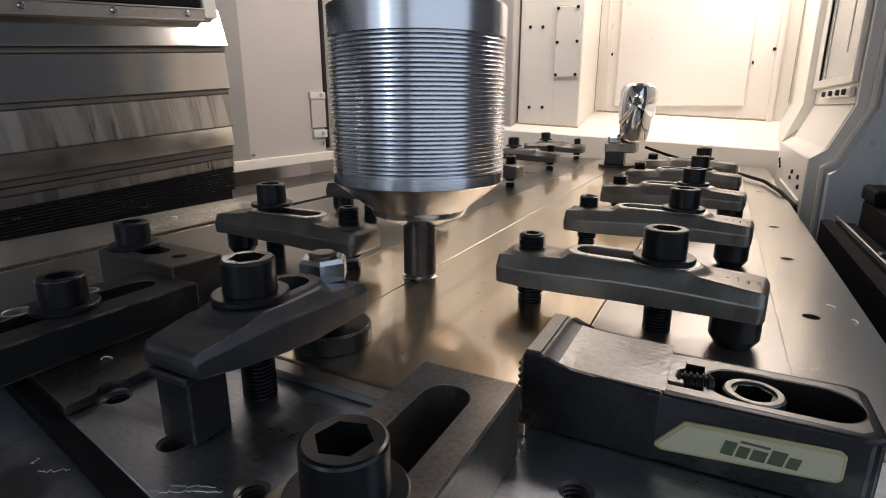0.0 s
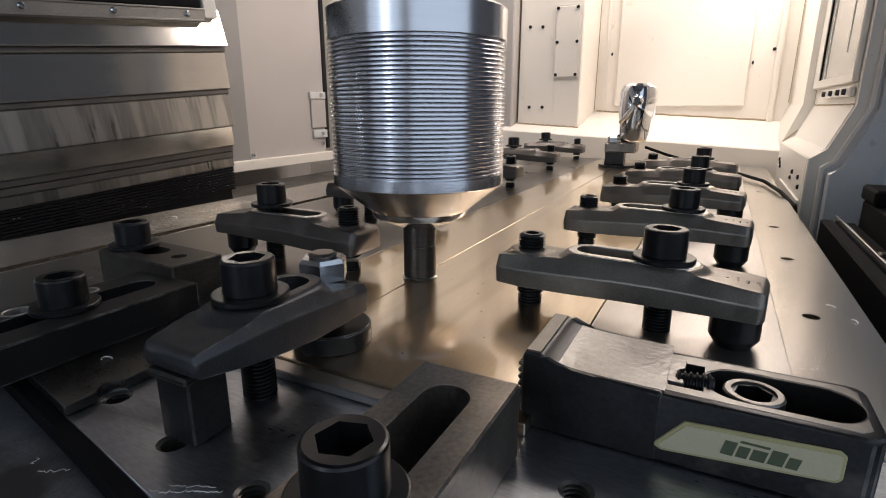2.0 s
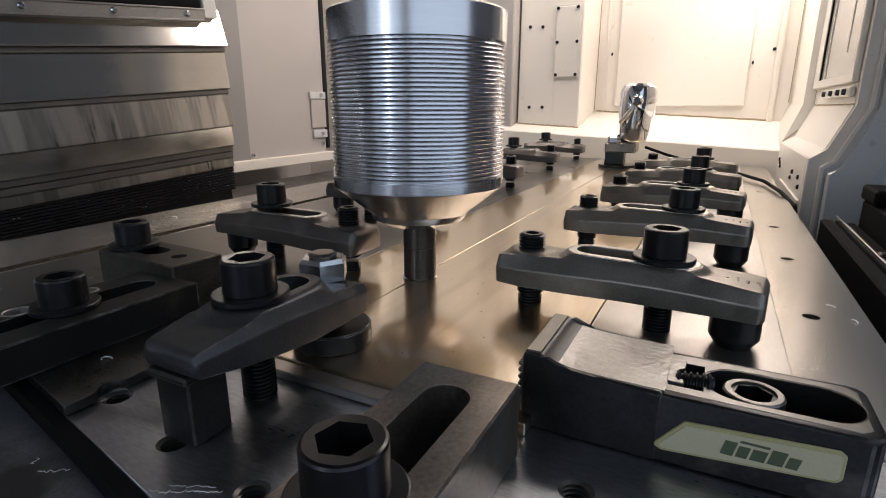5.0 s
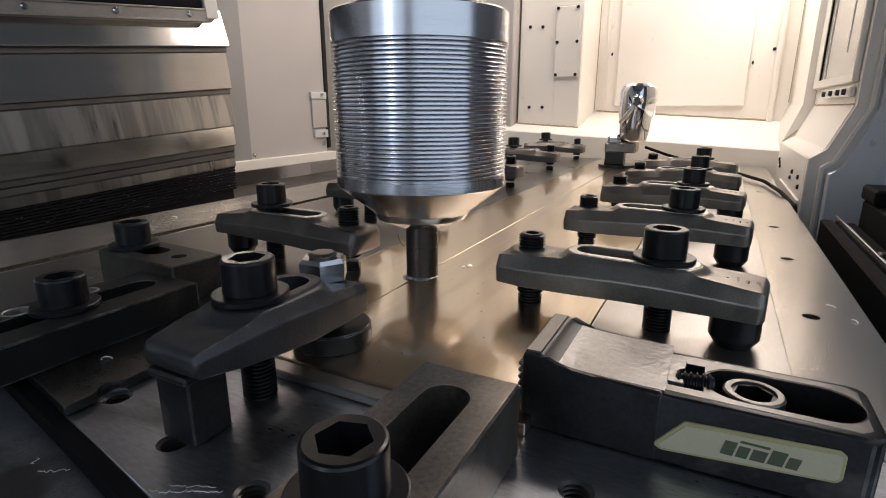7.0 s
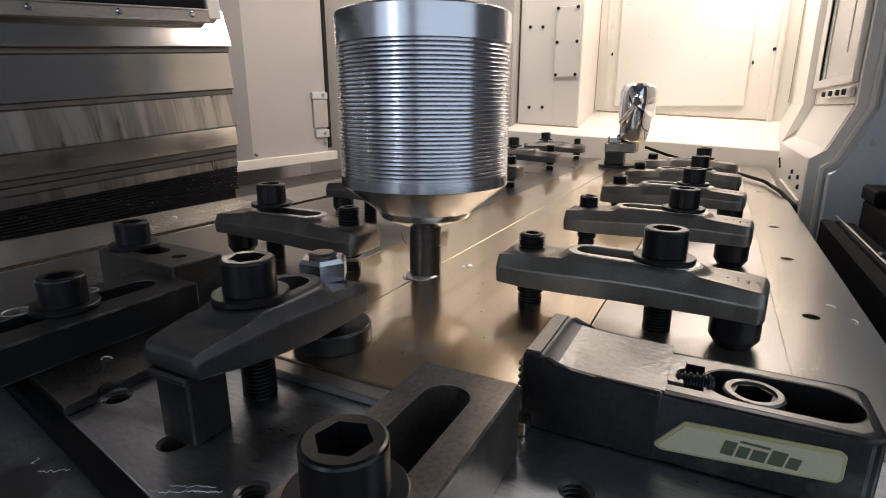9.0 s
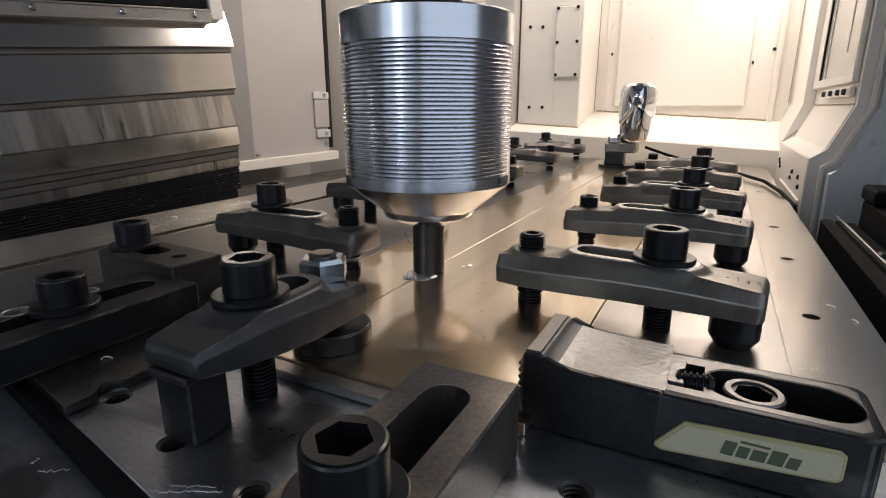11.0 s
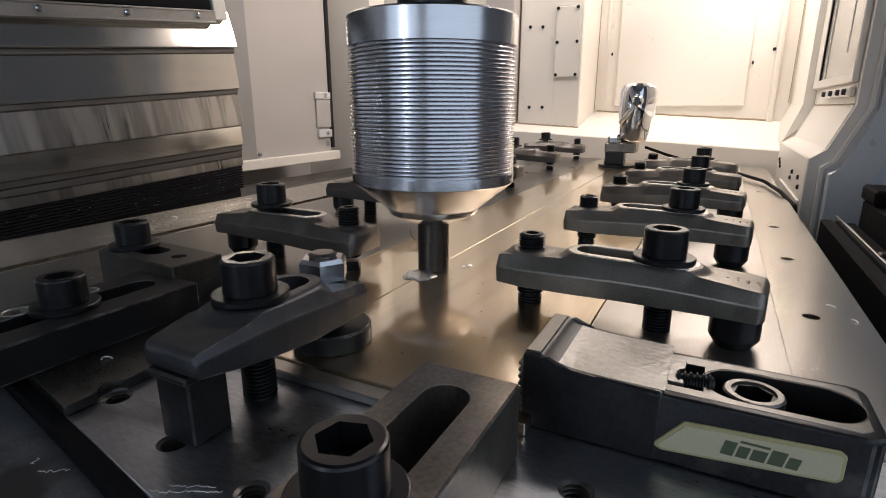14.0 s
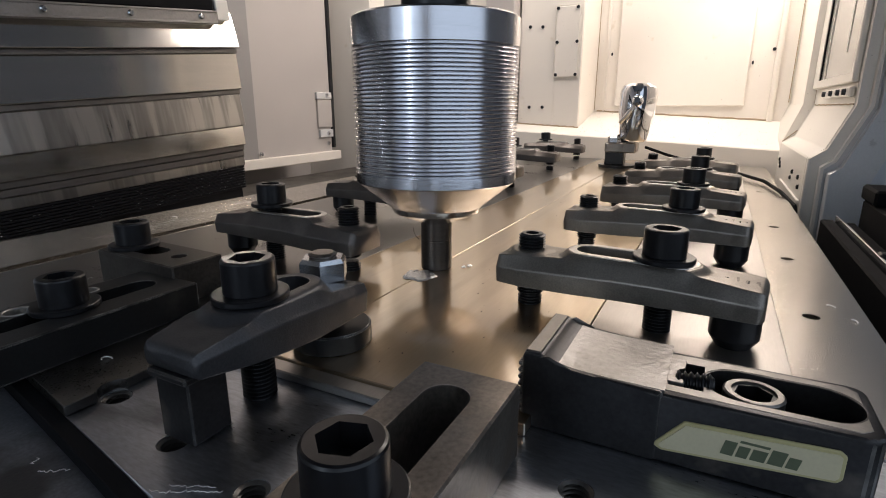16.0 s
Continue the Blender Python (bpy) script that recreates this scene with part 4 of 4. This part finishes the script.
part("lever", rod([(-0.024, -0.027, 0.096), (-0.012, -0.031, 0.110), (0.000, -0.034, 0.126), (0.007, -0.034, 0.136)], 0.0042, 10), CHROME, wl, "chrome lever arm")
part("knob", lathe([(0, -0.008), (0.006, -0.0075), (0.0105, -0.004), (0.0115, 0.0), (0.0105, 0.004), (0.006, 0.0075), (0, 0.008)], 20), CHROME, wl, "round chrome knob", pose(0.008, -0.034, 0.140, rx=70))
part("bolt_head", CAP_HEAD, None, wl, "black socket bolt head", pose(-0.022, 0.015, 0.055))
part("hex_nut", lathe([(0, 0), (0.0125, 0), (0.0139, 0.001), (0.0139, 0.011), (0.012, 0.0125), (0, 0.0125)], 6), ZINC, wl, "bright zinc hex nut", pose(-0.036, -0.004, 0.0545))
cable = [(-0.14, 1.22, 0.045), (-0.10, 1.24, 0.030), (-0.04, 1.26, 0.012), (0.03, 1.22, 0.002), (0.08, 1.10, 0.0), (0.095, 0.98, -0.001), (0.108, 0.90, -0.010), (0.114, 0.86, -0.06), (0.116, 0.84, -0.10)]
solid("power_cable", rod(cable, 0.003), BLACK_RUBBER, "thin black cable lying across the bed", "cable")


# ---- torn flash behind the tool, and chips ----
def flash_patch():
    """A ragged smear of torn metal, as a crumpled round patch."""
    bm = bmesh.new()
    rnd = random.Random(4)
    rings, n = 7, 40
    edge = [1 + 0.10 * math.sin(5 * a) + rnd.uniform(-0.08, 0.05) for a in [2 * math.pi * k / n for k in range(n)]]
    grid = []
    for i in range(1, rings + 1):
        row = []
        for k in range(n):
            a = 2 * math.pi * k / n
            r = 0.0132 * i / rings * edge[k]
            h = 0.0001 if i == rings else 0.0004 + rnd.uniform(0, 0.0012) * (i / rings)
            row.append(bm.verts.new((r * math.cos(a), r * math.sin(a), h)))
        grid.append(row)
    mid = bm.verts.new((0, 0, 0.0004))
    for k in range(n):
        bm.faces.new((mid, grid[0][k], grid[0][(k + 1) % n]))
        for i in range(rings - 1):
            bm.faces.new((grid[i][k], grid[i + 1][k], grid[i + 1][(k + 1) % n], grid[i][(k + 1) % n]))
    for k in range(16):
        a, r = rnd.uniform(2.2, 4.6), rnd.uniform(0.009, 0.0122)
        merge(bm, chip_piece(rnd.uniform(0.0008, 0.0018), rnd, pose(r * math.cos(a), r * math.sin(a), 0.0007, rnd.uniform(-40, 40), rnd.uniform(-30, 30), rnd.uniform(0, 360))))
    return bm


def chip_piece(s, rnd, m):
    own = bmesh.new()
    bmesh.ops.create_icosphere(own, subdivisions=1, radius=s)
    for v in own.verts:
        v.co *= rnd.uniform(0.6, 1.2)
        v.co.z *= 0.28
    own.transform(m)
    return own


solid("weld_flash", flash_patch(), FLASH, "torn bright aluminium flash on the seam", "metal flash", at=pose(-0.1965, TIP_Y, 0.0002))


def loose_chip(seed):
    rnd = random.Random(seed)
    bm = bmesh.new()
    for i in range(6):
        merge(bm, chip_piece(rnd.uniform(0.0008, 0.0018), rnd, pose(rnd.uniform(-0.003, 0.003), rnd.uniform(-0.002, 0.002), 0.0006, rnd.uniform(-40, 40), 0, rnd.uniform(0, 360))))
    return solid("metal_chip", bm, FLASH, "small curled aluminium chip on the sheet", "metal chip", group="loose chips")


flying = [loose_chip(11), loose_chip(12)]


specks = bmesh.new()
rnd = random.Random(31)
for k in range(130):
    x, y = rnd.uniform(-0.262, -0.060), 0.20 + 0.9 * rnd.random() ** 2
    s0 = rnd.uniform(0.0002, 0.0006)
    bmesh.ops.create_cone(specks, cap_ends=True, segments=5, radius1=s0, radius2=s0 * 0.5, depth=s0 * 0.6, matrix=pose(x, y, s0 * 0.3, 0, 0, rnd.uniform(0, 360)))
solid("sheet_specks", specks, CHIPS_DARK, "fine dark specks of dirt on the sheets", "dirt", kind="stuff")


def swarf_curl(points, x, y, z, turn, r=0.0004):
    solid("metal_curl", rod(points, r, 6), FLASH, "thin bright metal curl lying on the bed", "metal curl", group="loose curls", at=pose(x, y, z, rz=turn))


def curl_line(n, length, wave, seed):
    rnd = random.Random(seed)
    return [(length * k / n + rnd.uniform(-1, 1) * wave * 0.5, rnd.uniform(-1, 1) * wave, 0.0004 + rnd.uniform(0, 0.0004)) for k in range(n + 1)]


swarf_curl(curl_line(26, 0.0265, 0.0008, 1), -0.1672, 0.0936, TABLE_Z, 26, 0.00015)
swarf_curl(curl_line(16, 0.0125, 0.0007, 5), -0.2267, 0.0852, -0.0135, 34, 0.00016)
swarf_curl(curl_line(8, 0.004, 0.0012, 6), -0.2345, 0.0868, -0.0135, 110, 0.00014)
swarf_curl(curl_line(8, 0.006, 0.0016, 7), -0.4216, 0.2152, -0.0004, 70, 0.00016)
swarf_curl(curl_line(22, 0.018, 0.0006, 2), -0.1640, 0.0985, TABLE_Z, 24, 0.00012)
for k, (x, y, z, t) in enumerate(((0.090, 0.400, TABLE_Z, -40), (0.082, 0.425, TABLE_Z, 10), (-0.2725, 0.142, -0.0006, 60), (-0.420, 0.235, -0.0006, 100), (-0.372, 0.275, -0.0006, 20),
                                  (-0.445, 0.268, -0.0006, 70), (-0.560, 0.52, TABLE_Z, 30), (-0.595, 0.42, TABLE_Z, 10))):
    swarf_curl([(0.003 * math.cos(a) * (1 - a / 9), 0.003 * math.sin(a), 0.0006 + a * 0.0003) for a in [i * 0.5 for i in range(6 + k % 4)]], x, y, z, t, 0.0004)


thread_curl = solid("tool_curl", rod([(-0.0118 - 0.010 * math.sin(a * 0.5), -0.004 - 0.004 * math.cos(a), 0.024 + 0.003 * a) for a in [k * 0.22 for k in range(12)]], 0.00028, 6), SHANK,
                    "thin dark metal thread clinging to the tool", "metal curl")


def motions():
    run = 0.0275
    rows = [(0, 0.003, 0), (0.8, 0.0022, 0), (2.0, 0.0014, 0), (4.0, 0.0003, 0), (5.4, -0.0003, 0), (5.7, -0.0003, 0.01)] + [(t, -0.0003, 0.01 + 0.99 * (t - 5.7) / 10.3) for t in (6.5, 8, 10, 12, 14, 16)]
    walk(head, [(t, pose(-0.1962, TIP_Y + run * u, z)) for t, z, u in rows])
    walk(cover, [(t, pose(-0.84, 0.745 + run * u, 0, rx=4.75, rz=-9)) for t, z, u in rows])
    walk(column, [(t, pose(-1.05, 1.28 + run * u, 0)) for t, z, u in rows])
    turns = [(i * 0.1, pose(0, 0, 0, 0, 0, 80 * i)) for i in range(161)]
    for p in spinning:
        walk(p, turns)
    walk(thread_curl, [(0, pose(-0.1962, TIP_Y, -0.040)), (6.3, pose(-0.1962, TIP_Y + 0.0020, -0.040)), (6.8, pose(-0.1962, TIP_Y + run * 0.117, 0.0))] +
         [(t, pose(-0.1962, TIP_Y + run * (0.01 + 0.99 * (t - 5.7) / 10.3), 0.0)) for t in (8, 10, 12, 14, 16)])
    for ob, (x, y) in zip(flying, ((-0.1742, 0.3765), (-0.1722, 0.3818))):
        walk(ob, [(0, pose(-0.1962, TIP_Y, -0.002)), (6.3, pose(-0.1962, TIP_Y, -0.002)), (6.6, pose((x - 0.197) / 2, (y + TIP_Y) / 2, 0.012, 0, 0, 60)), (6.9, pose(x, y, 0.0006, 0, 0, 120)), (16, pose(x, y, 0.0006, 0, 0, 120))])


motions()
